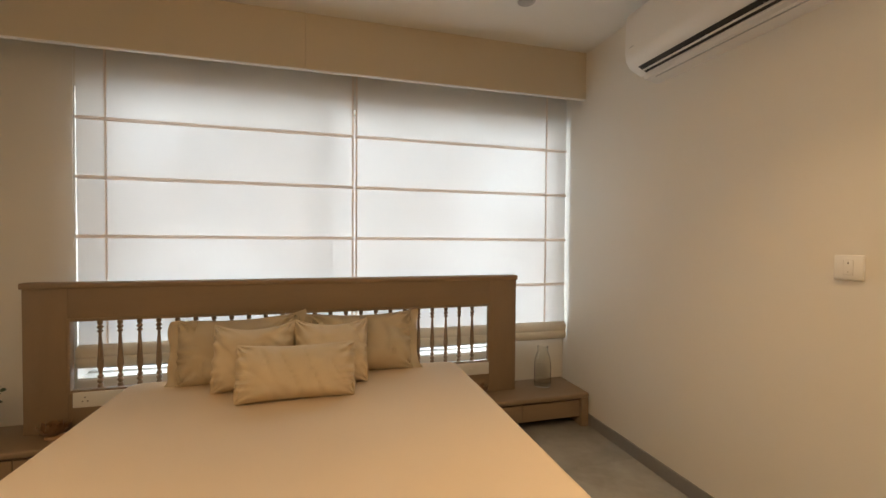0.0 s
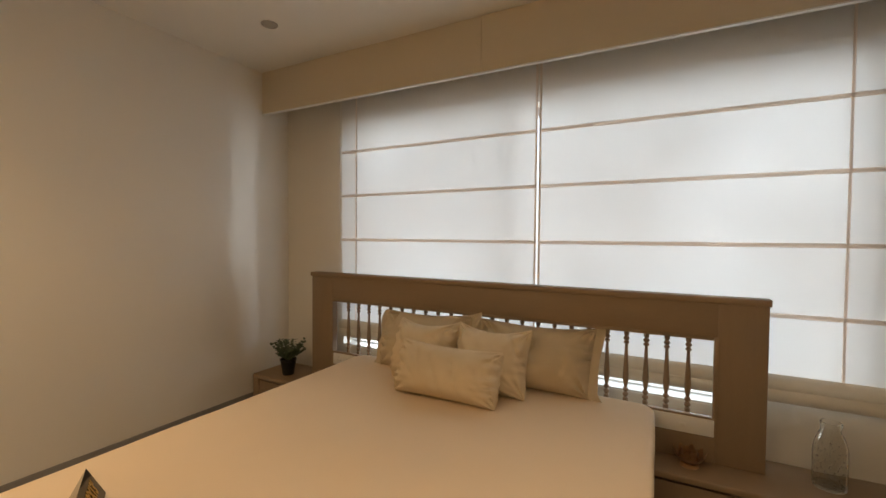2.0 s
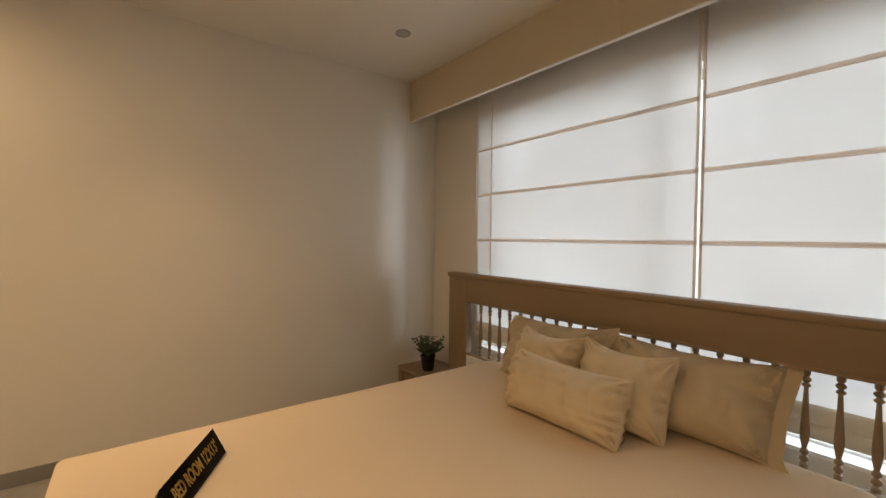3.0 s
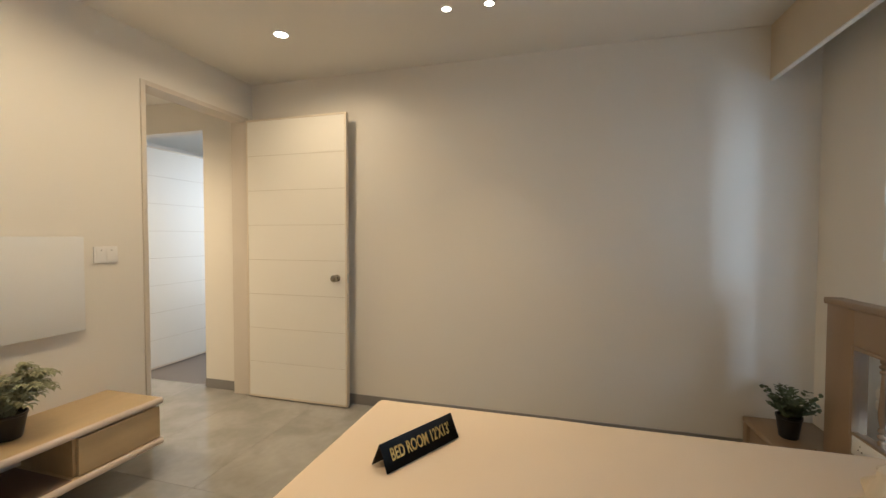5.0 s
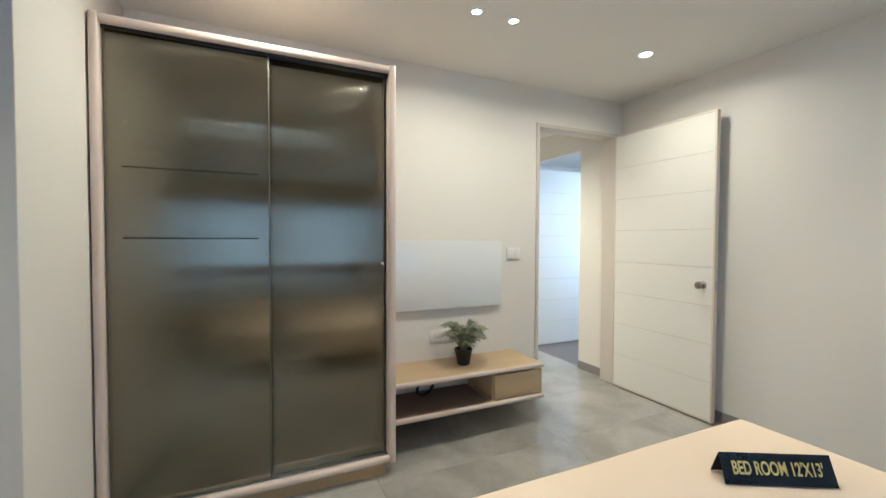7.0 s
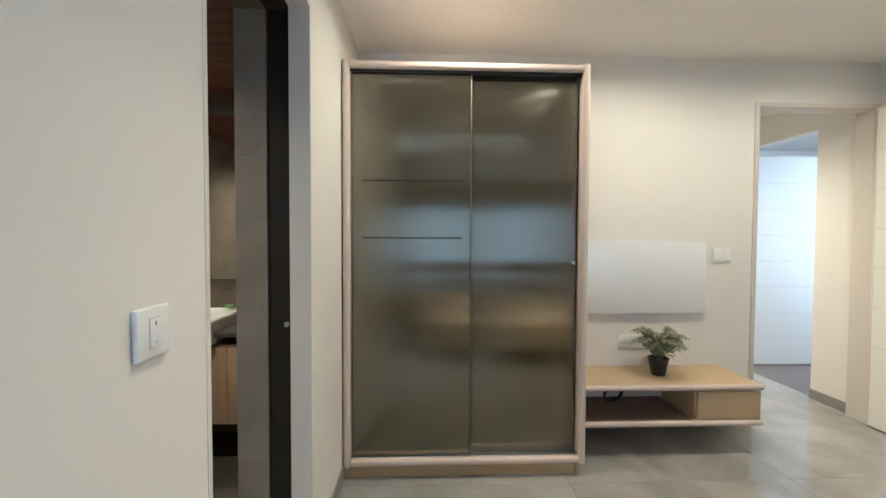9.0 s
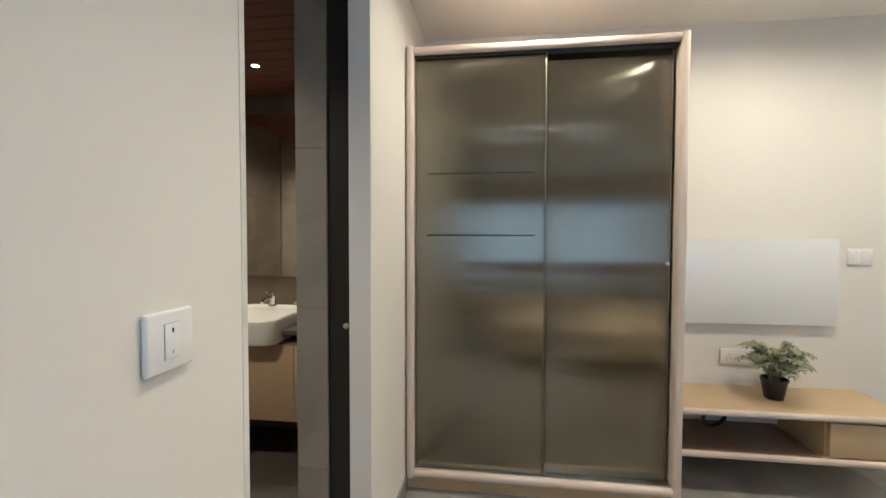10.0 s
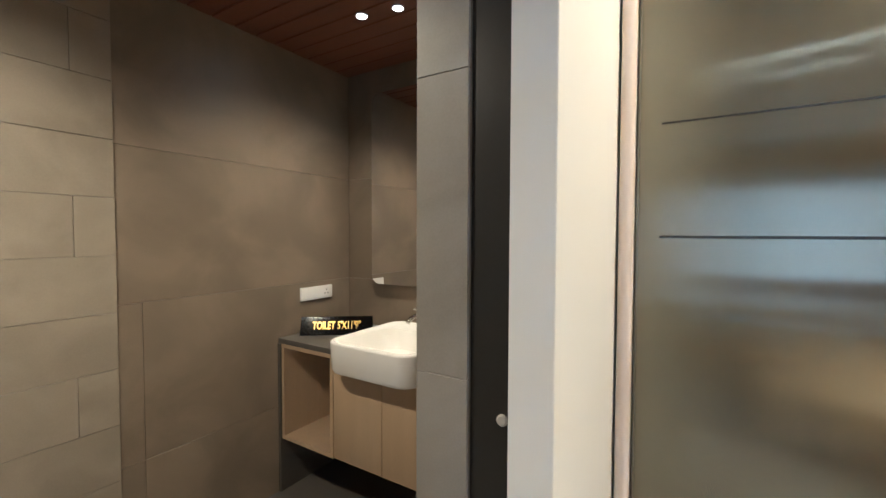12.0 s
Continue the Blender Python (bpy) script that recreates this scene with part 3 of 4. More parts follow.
# headboard: a frame with an open band of turned balusters
HX0, HX1, HY0, HY1, HT = 0.441, 3.117, 3.615, 3.672, 0.988
QX0, QX1, QZ0, QZ1 = 0.628, 2.932, 0.42, 0.80
hb = thing("headboard", (1.78, 3.64, 0.22), "wide beige-brown wooden headboard with a row of turned balusters", "headboard")
part("side_panel", boxes(((HX0, HY0, 0.222), (QX0, HY1, HT - 0.03)), bevel=0.0008), HEAD_UP, hb)
part("side_panel", boxes(((QX1, HY0, 0.222), (HX1, HY1, HT - 0.03)), bevel=0.0008), HEAD_UP, hb)
part("top_panel", boxes(((QX0 + 0.0003, HY0, QZ1), (QX1 - 0.0003, HY1, HT - 0.03)), bevel=0.0008), HEAD, hb)
part("bottom_panel", boxes(((QX0 + 0.0003, HY0, 0.222), (QX1 - 0.0003, HY1, QZ0)), bevel=0.0008), HEAD, hb)
part("cap", extrude_profile([(HY0 - 0.012 + 0.006 * (1 - math.cos(a)), HT - 0.015 + 0.015 * math.sin(a)) for a in [math.pi * (-0.5 + i / 8) for i in range(9)]] + [(HY1 + 0.004, HT), (HY1 + 0.004, HT - 0.03)], "x", HX0 - 0.006, HX1 + 0.006), HEAD, hb, "rounded cap rail")
part("window_trim", boxes(((QX0 - 0.004, HY0 - 0.006, QZ0 - 0.004), (QX0 + 0.014, HY0 + 0.02, QZ1 + 0.004)), ((QX1 - 0.014, HY0 - 0.006, QZ0 - 0.004), (QX1 + 0.004, HY0 + 0.02, QZ1 + 0.004)),
     ((QX0 + 0.014, HY0 - 0.006, QZ1 - 0.012), (QX1 - 0.014, HY0 + 0.02, QZ1 + 0.004)), ((QX0 + 0.014, HY0 - 0.006, QZ0 - 0.004), (QX1 - 0.014, HY0 + 0.02, QZ0 + 0.014)), bevel=0.002), HEAD, hb, "fine bead round the opening")
hh = QZ1 - QZ0
prof = [(0.0125, 0.0), (0.0125, 0.028), (0.007, 0.034), (0.0145, 0.044), (0.0145, 0.050), (0.007, 0.060), (0.0135, 0.068), (0.0135, 0.074), (0.007, 0.084), (0.0135, 0.118), (0.0145, 0.140), (0.0105, 0.21),
        (0.0070, 0.288), (0.0065, 0.300), (0.0135, 0.306), (0.0135, 0.311), (0.0065, 0.318), (0.0145, 0.327), (0.0145, 0.333), (0.0070, 0.341), (0.0125, 0.348), (0.0125, hh)]
bal = mesh("baluster", lathe(prof, 14), HEAD_UP, True)
pieces("baluster", bal, [(0.757 + 0.0897 * i - hb.location.x, 3.645 - hb.location.y, QZ0 - hb.location.z) for i in range(24) if 0.757 + 0.0897 * i < QX1 - 0.03], hb)
# white plates let into the headboard
for x0, x1, sock in ((0.652, 0.90, True), (2.676, 2.925, False)):
    pl = thing("socket_plate", (x0, HY0, 0.345), "white plastic socket plate on the headboard" if sock else "white plastic switch plate on the headboard", "socket")
    part("plate", boxes(((x0, HY0 - 0.010, 0.345), (x1, HY0 - 0.0005, 0.424)), bevel=0.003), WHITE, pl)
    xm = x0 + 0.055 if sock else (x0 + x1) / 2
    if sock:
        for dx, dz in ((0, 0.014), (-0.011, -0.006), (0.011, -0.006)):
            part("socket_hole", lathe([(0.0032, 0), (0.0032, 0.0012)], 8), BLACK, pl).matrix_basis = pose(xm + dx, HY0 - 0.0101, 0.384 + dz, 90, 0, 0)
    else:
        part("switch_rocker", boxes(((xm - 0.012, HY0 - 0.012, 0.376), (xm + 0.012, HY0 - 0.0102, 0.392)), bevel=0.001), WHITE, pl)


def pillow(name, at, w, h, d, mat, label, flange=0.0, rz=0.0, lean=15.0, seed=0, roll=0.0, pinch=0.16):
    """A stuffed cushion standing on its long side and leaning back: drawn-out corners, creases that run in from
    them, gathers along the short seams, and a flat flange at both ends where there is one."""
    th = thing(name, (at[0], at[1], at[2], -lean, roll, rz), label, "pillow" if flange else "cushion", "pillows on the bed")
    n = 64
    fl = flange / (w / 2)

    def outline(u, v):
        su = 1 - (0.35 if flange else 0.30) * pinch * (1 - v * v) * abs(u) ** 3
        sv = 1 - pinch * (1 if v > 0 else 0.35) * (1 - u * u) * abs(v) ** 3
        droop = 0.018 * max(0.0, v) * abs(u) ** 6 * (math.sin(seed * 3 + u) if flange else 0.3)
        # the lower corners of a flanged cover spread out on the sheet
        su *= (1 + (0.05 if flange else 0.015) * v) * (1 - 0.05 * (u * v) ** 6)
        su += 0.09 * (max(0.0, -v - 0.80) / 0.2) ** 1.5 * abs(u) ** 6 if flange else 0.0
        return u * su * w / 2, v * sv * h / 2 + h / 2 - 0.012 * (1 - abs(v)) * (1 - u * u) - droop

    bm = bmesh.new()
    for s in (-1, 1):
        rows = []
        for j in range(n + 1):
            row = []
            for i in range(n + 1):
                u, v = math.sin(math.pi / 2 * (2 * i / n - 1)), math.sin(math.pi / 2 * (2 * j / n - 1))
                x, z = outline(u, v)
                a = min(1.0, abs(u) / (1 - fl))
                puff = (max(0.0, 1 - a ** 3.0) ** 0.54) * (max(0.0, 1 - abs(v) ** 2.8) ** 0.54) * (1 - 0.16 * v)
                y = s * (d / 2 * puff + (0.002 if abs(u) < 0.999 and abs(v) < 0.999 else 0))
                cr = 0.0
                for cu in (-1, 1):
                    for cv in (-1, 1):
                        dx, dz = (u - cu * (1 - fl)) * w / 2, (v - cv) * h / 2
                        q = math.hypot(dx, dz)
                        cr += math.sin(math.atan2(dz, dx) * 11 + seed + cu + 2 * cv) * math.exp(-q / 0.085) * min(1, q / 0.03)
                side = math.sin(v * 19 + seed + 1.5 * math.sin(v * 5 + seed)) * math.exp(-abs(1 - fl - abs(u)) / 0.14) * (1 - v * v)
                soft = min(1.0, puff * 3)
                fold = abs(noise.noise((x * 7 + z * 5 + seed, (z - x) * 2.2, s * 3.1)))
                y += s * soft * ((0.026 if flange else 0.016) * cr + 0.024 * side - 0.095 * max(0, 0.17 - fold) * (1.25 if flange else 0.7)) + soft * (0.014 * noise.noise((x * 5 + seed, z * 5, s)) + 0.005 * noise.noise((x * 22, z * 22 + seed, s)))
                if flange and abs(u) > 1 - fl:
                    y += 0.010 * math.sin(v * 7 + seed) * (abs(u) - 1 + fl) / fl
                row.append(bm.verts.new((x, y, z)))
            rows.append(row)
        for p, q in zip(rows, rows[1:]):
            for i in range(n):
                f = (p[i], p[i + 1], q[i + 1], q[i])
                bm.faces.new(f if s < 0 else f[::-1])
    bmesh.ops.remove_doubles(bm, verts=bm.verts, dist=0.0004)
    ob = new("cover", mesh("cover", bm, mat, True))
    ob.parent = th
    rim = []
    m = 20
    corners = [(-1, -1), (1, -1), (1, 1), (-1, 1)]
    for k in range(4):
        (ua, va), (ub, vb) = corners[k], corners[(k + 1) % 4]
        for i in range(m):
            u, v = ua + (ub - ua) * i / m, va + (vb - va) * i / m
            x, z = outline(u, v)
            wave = 0.010 * math.sin(v * 7 + seed) if flange and abs(u) > 0.999 else 0
            rim.append(Vector((x, wave, z)))
    ob = new("hem" if flange else "piping", mesh("hem", tube([*rim, rim[0]], 0.0022 if flange else 0.003, 6), mat, True))
    ob.parent = th
    return th


pillow("bed_pillow", (1.440, 3.455, BT + 0.004), 0.70, 0.365, 0.20, PILLOW, "beige cotton pillow with a flanged rim leaning on the headboard", 0.050, -3, 24, 1.0, -2, 0.17)
pillow("bed_pillow", (2.110, 3.470, BT + 0.004), 0.70, 0.365, 0.22, PILLOW, "beige cotton pillow with a flanged rim slumped against the headboard", 0.050, 5, 24, 5.0, 1, 0.19)
pillow("square_cushion", (1.548, 3.300, BT + 0.006), 0.405, 0.345, 0.215, CUSHION, "square sheeny beige cushion leaning on a pillow", 0, -5, 20, 9.0, -2, 0.26)
pillow("square_cushion", (1.935, 3.306, BT + 0.006), 0.395, 0.350, 0.215, CUSHION, "square sheeny beige cushion, turned slightly, leaning on a pillow", 0, 7, 20, 13.0, 2, 0.26)
pillow("lumbar_cushion", (1.768, 3.143, BT + 0.004), 0.565, 0.268, 0.215, CUSHION, "oblong sheeny beige cushion in front of the others", 0, 2, 22, 21.0, 1, 0.15)

# ---- bedside ledges ----


def bedside(x0, x1, wall_x, label):
    """A low wall-to-bed ledge with two drawers and an upright end panel at the wall."""
    th = thing("bedside_table", ((x0 + x1) / 2, 3.6, 0), label, "bedside table", "bedside tables")
    part("top", boxes(((x0, 3.437, 0.187), (x1, 3.785, 0.22)), bevel=0.010, seg=3), HEAD, th, "rounded wooden top")
    near = abs(x0 - wall_x) < abs(x1 - wall_x)
    e0, e1 = (x0, x0 + 0.055) if near else (x1 - 0.055, x1)
    part("end_panel", boxes(((e0, 3.442, 0.0), (e1, 3.78, 0.186)), bevel=0.006), HEAD_UP, th)
    i0, i1 = (e1 + 0.004, x1 - 0.01) if near else (x0 + 0.01, e0 - 0.004)
    part("carcass", boxes(((i0, 3.475, 0.065), (i1, 3.78, 0.176))), SHELFDARK, th)
    mid = (i0 + i1) / 2
    for a, b in ((i0 + 0.002, mid - 0.002), (mid + 0.002, i1 - 0.002)):
        part("drawer_front", boxes(((a, 3.455, 0.066), (b, 3.474, 0.172)), bevel=0.0015), HEAD, th)
    return th


bedside(0.012, 0.92, 0.0, "low wooden bedside ledge with drawers, holding a small plant")
bedside(2.668, 3.568, W, "low wooden bedside ledge with drawers, holding a glass jar")


def pot(th, r0, r1, h, at):
    part("pot", lathe([(r0 * 0.96, 0), (r0, 0.003), (r1, h - 0.012), (r1 + 0.003, h - 0.010), (r1 + 0.003, h), (r1 - 0.002, h), (r1 - 0.004, h - 0.02)], 24, at), BLACK, th, "black plastic pot")
    part("soil", lathe([(0.0001, h - 0.016), (r1 - 0.004, h - 0.018)], 18, at), SOIL, th)


def leaflet(bm, base, d, up, length, width, curl=0.2):
    """One small pointed leaf of four faces."""
    d = d.normalized()
    side = d.cross(up)
    side = side.normalized() if side.length > 1e-4 else Vector((1, 0, 0))
    nrm = side.cross(d)
    pts = []
    for t, wd, lift in ((0, 0.12, 0), (0.35, 1.0, 0.10), (0.7, 0.8, 0.10), (1.0, 0.06, -curl)):
        c = base + d * length * t + nrm * length * lift
        pts.append((bm.verts.new(c - side * width * wd / 2), bm.verts.new(c + nrm * width * 0.12), bm.verts.new(c + side * width * wd / 2)))
    for p, q in zip(pts, pts[1:]):
        bm.faces.new((p[0], p[1], q[1], q[0]))
        bm.faces.new((p[1], p[2], q[2], q[1]))


def fern(at):
    th = thing("potted_fern", at, "small green fern in a black plastic pot on the television shelf", "plant")
    rnd = random.Random(4)
    pot(th, 0.043, 0.060, 0.108, at)
    bm, stems = bmesh.new(), bmesh.new()
    top = Vector(at) + Vector((0, 0, 0.095))
    for k in range(44):
        a = rnd.uniform(0, 2 * math.pi)
        reach = rnd.uniform(0.03, 0.165)
        rise = rnd.uniform(0.12, 0.235) * (1.15 - reach * 2.4)
        out = Vector((math.cos(a), math.sin(a), 0))
        start = top + out * rnd.uniform(0, 0.02)
        pts = []
        m = 9
        for i in range(m + 1):
            t = i / m
            pts.append(start + out * reach * t + Vector((0, 0, rise * (1.9 * t - 0.95 * t * t) - 0.02 * t ** 3)))
        for i in range(1, m + 1):
            d = (pts[i] - pts[i - 1]).normalized()
            sd = d.cross(Vector((0, 0, 1))).normalized()
            ln = 0.047 * (1 - 0.55 * abs(i / m - 0.45)) * rnd.uniform(0.8, 1.2)
            for s in (-1, 1):
                leaflet(bm, pts[i], d * 0.75 + sd * s + Vector((0, 0, rnd.uniform(-0.15, 0.2))), Vector((0, 0, 1)), ln, 0.018)
        leaflet(bm, pts[-1], pts[-1] - pts[-2], Vector((0, 0, 1)), 0.035, 0.013)
        tmp = tube(pts, 0.0011, 4)
        me = bpy.data.meshes.new("stem")
        tmp.to_mesh(me)
        tmp.free()
        stems.from_mesh(me)
        bpy.data.meshes.remove(me)
    part("fronds", bm, LEAF, th, "dusty green feathery fronds", False)
    part("stems", stems, LEAF, th)


def bush(at):
    th = thing("potted_plant", at, "small dark green leafy plant in a black plastic pot", "plant")
    rnd = random.Random(11)
    pot(th, 0.042, 0.056, 0.115, at)
    bm = bmesh.new()
    top = Vector(at) + Vector((0, 0, 0.10))
    for k in range(44):
        a = rnd.uniform(0, 2 * math.pi)
        reach, rise = rnd.uniform(0.02, 0.12), rnd.uniform(0.02, 0.145)
        tip = top + Vector((math.cos(a) * reach, math.sin(a) * reach, rise))
        for i in range(2, 8):
            p = top.lerp(tip, i / 7)
            for s in (-1, 1):
                d = Vector((math.cos(a + s * 1.4), math.sin(a + s * 1.4), rnd.uniform(0.1, 0.9)))
                leaflet(bm, p, d, Vector((rnd.uniform(-.4, .4), rnd.uniform(-.4, .4), 1)), rnd.uniform(0.022, 0.034), 0.022, 0.0)
    part("leaves", bm, LEAF_DARK, th, "dark green rounded leaves", False)


bush((0.254, 3.56, 0.2205))

jar = thing("glass_jar", (3.335, 3.64, 0.2205), "clear embossed glass bottle jar standing on the bedside ledge", "jar")
at = (3.335, 3.64, 0.2205)
part("body", lathe([(0.052, 0), (0.056, 0.006), (0.057, 0.03), (0.0575, 0.14), (0.055, 0.18), (0.044, 0.215), (0.034, 0.235), (0.033, 0.255), (0.037, 0.260), (0.037, 0.272), (0.034, 0.274), (0.031, 0.272), (0.030, 0.236), (0.041, 0.213), (0.052, 0.178), (0.054, 0.14), (0.053, 0.012), (0.0001, 0.010)], 32, at), JARGLASS, jar)
bm = bmesh.new()
for r in range(6):
    for k in range(12):
        a = 2 * math.pi * (k + 0.5 * (r % 2)) / 12
        tmp = bmesh.ops.create_icosphere(bm, subdivisions=1, radius=0.0034)
        bmesh.ops.scale(bm, vec=(1, 1, 1.5), verts=tmp["verts"])
        bmesh.ops.translate(bm, vec=(at[0] + 0.0552 * math.cos(a), at[1] + 0.0552 * math.sin(a), at[2] + 0.03 + 0.026 * r), verts=tmp["verts"])
part("embossing", bm, JARGLASS, jar, "raised lozenge pattern")


def lotus(at):
    th = thing("lotus_candle_holder", at, "small brown clay lotus-shaped candle holder on the bedside ledge", "candle holder", "lotus candle holders")
    part("base", lathe([(0.034, 0), (0.040, 0.005), (0.036, 0.016), (0.012, 0.024)], 18, at), LOTUS, th)
    for ring, (cnt, ln, tilt) in enumerate(((9, 0.082, 14), (8, 0.066, 40), (6, 0.048, 64))):
        for k in range(cnt):
            a = 2 * math.pi * (k + 0.5 * ring) / cnt
            bm = bmesh.new()
            o = Vector((math.cos(a), math.sin(a), 0))
            s = Vector((-o.y, o.x, 0))
            for i in range(7):
                t = i / 6
                c = Vector(at) + Vector((0, 0, 0.014)) + o * (0.010 + ln * t * math.cos(radians(tilt + 30 * t))) + Vector((0, 0, ln * t * math.sin(radians(tilt + 30 * t))))
                wdt = 0.023 * math.sin(math.pi * min(0.97, 0.15 + 0.85 * t)) + 0.001
                for q in (-1, 0, 1):
                    bm.verts.new(c + s * wdt * q + Vector((0, 0, 0.004 * abs(q))) + o * 0.0)
            bm.verts.ensure_lookup_table()
            for i in range(6):
                for q in range(2):
                    bm.faces.new((bm.verts[3 * i + q], bm.verts[3 * i + q + 1], bm.verts[3 * i + q + 4], bm.verts[3 * i + q + 3]))
            bmesh.ops.solidify(bm, geom=bm.faces[:], thickness=0.0022)
            part("petal", bm, LOTUS, th)


lotus((2.828, 3.545, 0.2205))
lotus((0.60, 3.56, 0.2205))

# ---- tent signs ----


def tent_sign(a, b, z, h, depth, text, size, squeeze, label):
    """A folded black plate standing like a tent along a-b (its ridge), lettered in gold on the side that faces left of a-b."""
    a, b = Vector((*a, 0)), Vector((*b, 0))
    d = (b - a).normalized()
    nrm = Vector((d.y, -d.x, 0))
    th = thing("tent_sign", ((a.x + b.x) / 2, (a.y + b.y) / 2, z), label, "sign")
    L2 = (b - a).length
    for s, nm in ((1, "front_plate"), (-1, "back_plate")):
        bm = bmesh.new()
        e = nrm * s
        t = 0.003
        sec = [e * depth / 2, e * (depth / 2 - t * 1.2), e * 0.0001 + Vector((0, 0, h - t * 1.4)), e * 0.0001 + Vector((0, 0, h))]
        p = [bm.verts.new(a + q + Vector((0, 0, z))) for q in sec]
        r = [bm.verts.new(b + q + Vector((0, 0, z))) for q in sec]
        for i in range(4):
            bm.faces.new((p[i], p[(i + 1) % 4], r[(i + 1) % 4], r[i]))
        bm.faces.new(p[::-1])
        bm.faces.new(r)
        part(nm, bm, SIGNBLACK, th, "", False)
    up = (Vector((0, 0, h)) - nrm * depth / 2).normalized()
    out = d.cross(up)
    if out.dot(nrm) < 0:
        out = -out
    xdir = up.cross(out)
    mid = (a + b) / 2 + nrm * depth / 4 + Vector((0, 0, z + h / 2)) + out * 0.0012
    m = Matrix((xdir, up, out)).transposed().to_4x4()
    m.translation = mid
    lettering("lettering", text, GOLD, th, m, size, squeeze, "raised gold capital letters")
    return th


tent_sign((1.511, 1.796), (1.189, 1.968), BT + 0.004, 0.088, 0.090, "BED ROOM 12'X13'", 0.058, 0.61, "black acrylic tent sign with gold room lettering, standing on the bed")

# ---- air conditioner ----
ac = thing("air_conditioner", (W, 2.45, 2.05), "white wall-mounted split air conditioner with a dark louvre slot", "air conditioner")
AY0, AY1 = 2.03, 2.905
part("body", extrude_profile([(W, 2.385), (W - 0.15, 2.385), (W - 0.19, 2.37), (W - 0.203, 2.34), (W - 0.205, 2.17), (W - 0.198, 2.135), (W - 0.175, 2.100), (W - 0.105, 2.068), (W - 0.095, 2.085), (W - 0.085, 2.06), (W - 0.01, 2.045), (W, 2.045)], "y", AY0, AY1), WHITE, ac)
part("outlet_slot", extrude_profile([(W - 0.168, 2.0955), (W - 0.110, 2.0685), (W - 0.112, 2.0665), (W - 0.170, 2.0925)], "y", AY0 + 0.06, AY1 - 0.055), BLACK, ac, "dark air outlet slot")
part("louvre", extrude_profile([(W - 0.146, 2.0815), (W - 0.141, 2.0795), (W - 0.142, 2.073), (W - 0.147, 2.0745)], "y", AY0 + 0.062, AY1 - 0.058), WHITE, ac)
part("louvre", extrude_profile([(W - 0.122, 2.071), (W - 0.117, 2.069), (W - 0.118, 2.0625), (W - 0.123, 2.0645)], "y", AY0 + 0.062, AY1 - 0.058), WHITE, ac)
part("panel_joint", boxes(((W - 0.070, AY0 + 0.05, 2.0515), (W - 0.067, AY1 - 0.06, 2.0585))), STEEL, ac)
for k in range(7):
    y = AY0 + 0.09 + k * 0.12
    part("vane", boxes(((W - 0.150, y, 2.080), (W - 0.115, y + 0.003, 2.090))), STEEL, ac)
part("badge", boxes(((W - 0.2062, AY1 - 0.06, 2.19), (W - 0.2045, AY1 - 0.03, 2.1935))), STEEL, ac, "small grey badge bar")


def wall_switch(y0, y1, z0, z1, label):
    th = thing("light_switch", (W, (y0 + y1) / 2, z0), label, "switch")
    part("plate", boxes(((W - 0.0105, y0, z0), (W - 0.0005, y1, z1)), bevel=0.004, seg=3), WHITE, th)
    ym = (y0 + y1) / 2
    part("rocker_surround", boxes(((W - 0.0112, ym - 0.0135, z0 + 0.017), (W - 0.0103, ym + 0.0135, z1 - 0.017))), UNLIT, th)
    part("rocker", boxes(((W - 0.0122, ym - 0.0128, z0 + 0.0177), (W - 0.0108, ym + 0.0128, z1 - 0.0177)), bevel=0.0006), WHITE, th)
    part("indicator", boxes(((W - 0.0127, ym - 0.0013, z1 - 0.030), (W - 0.0121, ym + 0.0013, z1 - 0.024))), BLACK, th)
    part("indicator", boxes(((W - 0.0127, ym - 0.001, z0 + 0.024), (W - 0.0121, ym + 0.001, z0 + 0.029))), UNLIT, th)
    return th


wall_switch(2.010, 2.092, 1.095, 1.178, "square white single switch plate on the wall beside the bathroom doorway")

# ---- wardrobe ----
ward = thing("wardrobe", (2.925, 0.29, 0), "pinkish wooden wardrobe with two sliding smoked reeded glass doors", "wardrobe")
VX0, VX1, VY, VZ0, VZ1 = 2.278, 3.574, 0.570, 0.070, 2.196
FW = 0.038


def bead(x0, z0, x1, z1, upright):
    """A frame member with a rounded front edge."""
    r = 0.016
    if upright:
        pr = [(x0, 0.002), (x1, 0.002)] + [(x1 - r + r * math.cos(a), VY - r + r * math.sin(a)) for a in [math.pi / 2 * i / 5 for i in range(6)]] + [(x0 + r - r * math.sin(a), VY - r + r * math.cos(a)) for a in [math.pi / 2 * i / 5 for i in range(6)]]
        return extrude_profile(pr, "z", z0, z1)
    pr = [(0.002, z0), (0.002, z1)] + [(VY - r + r * math.sin(a), z1 - r + r * math.cos(a)) for a in [math.pi / 2 * i / 5 for i in range(6)]] + [(VY - r + r * math.cos(a), z0 + r - r * math.sin(a)) for a in [math.pi / 2 * i / 5 for i in range(6)]]
    return extrude_profile(pr, "x", x0, x1)


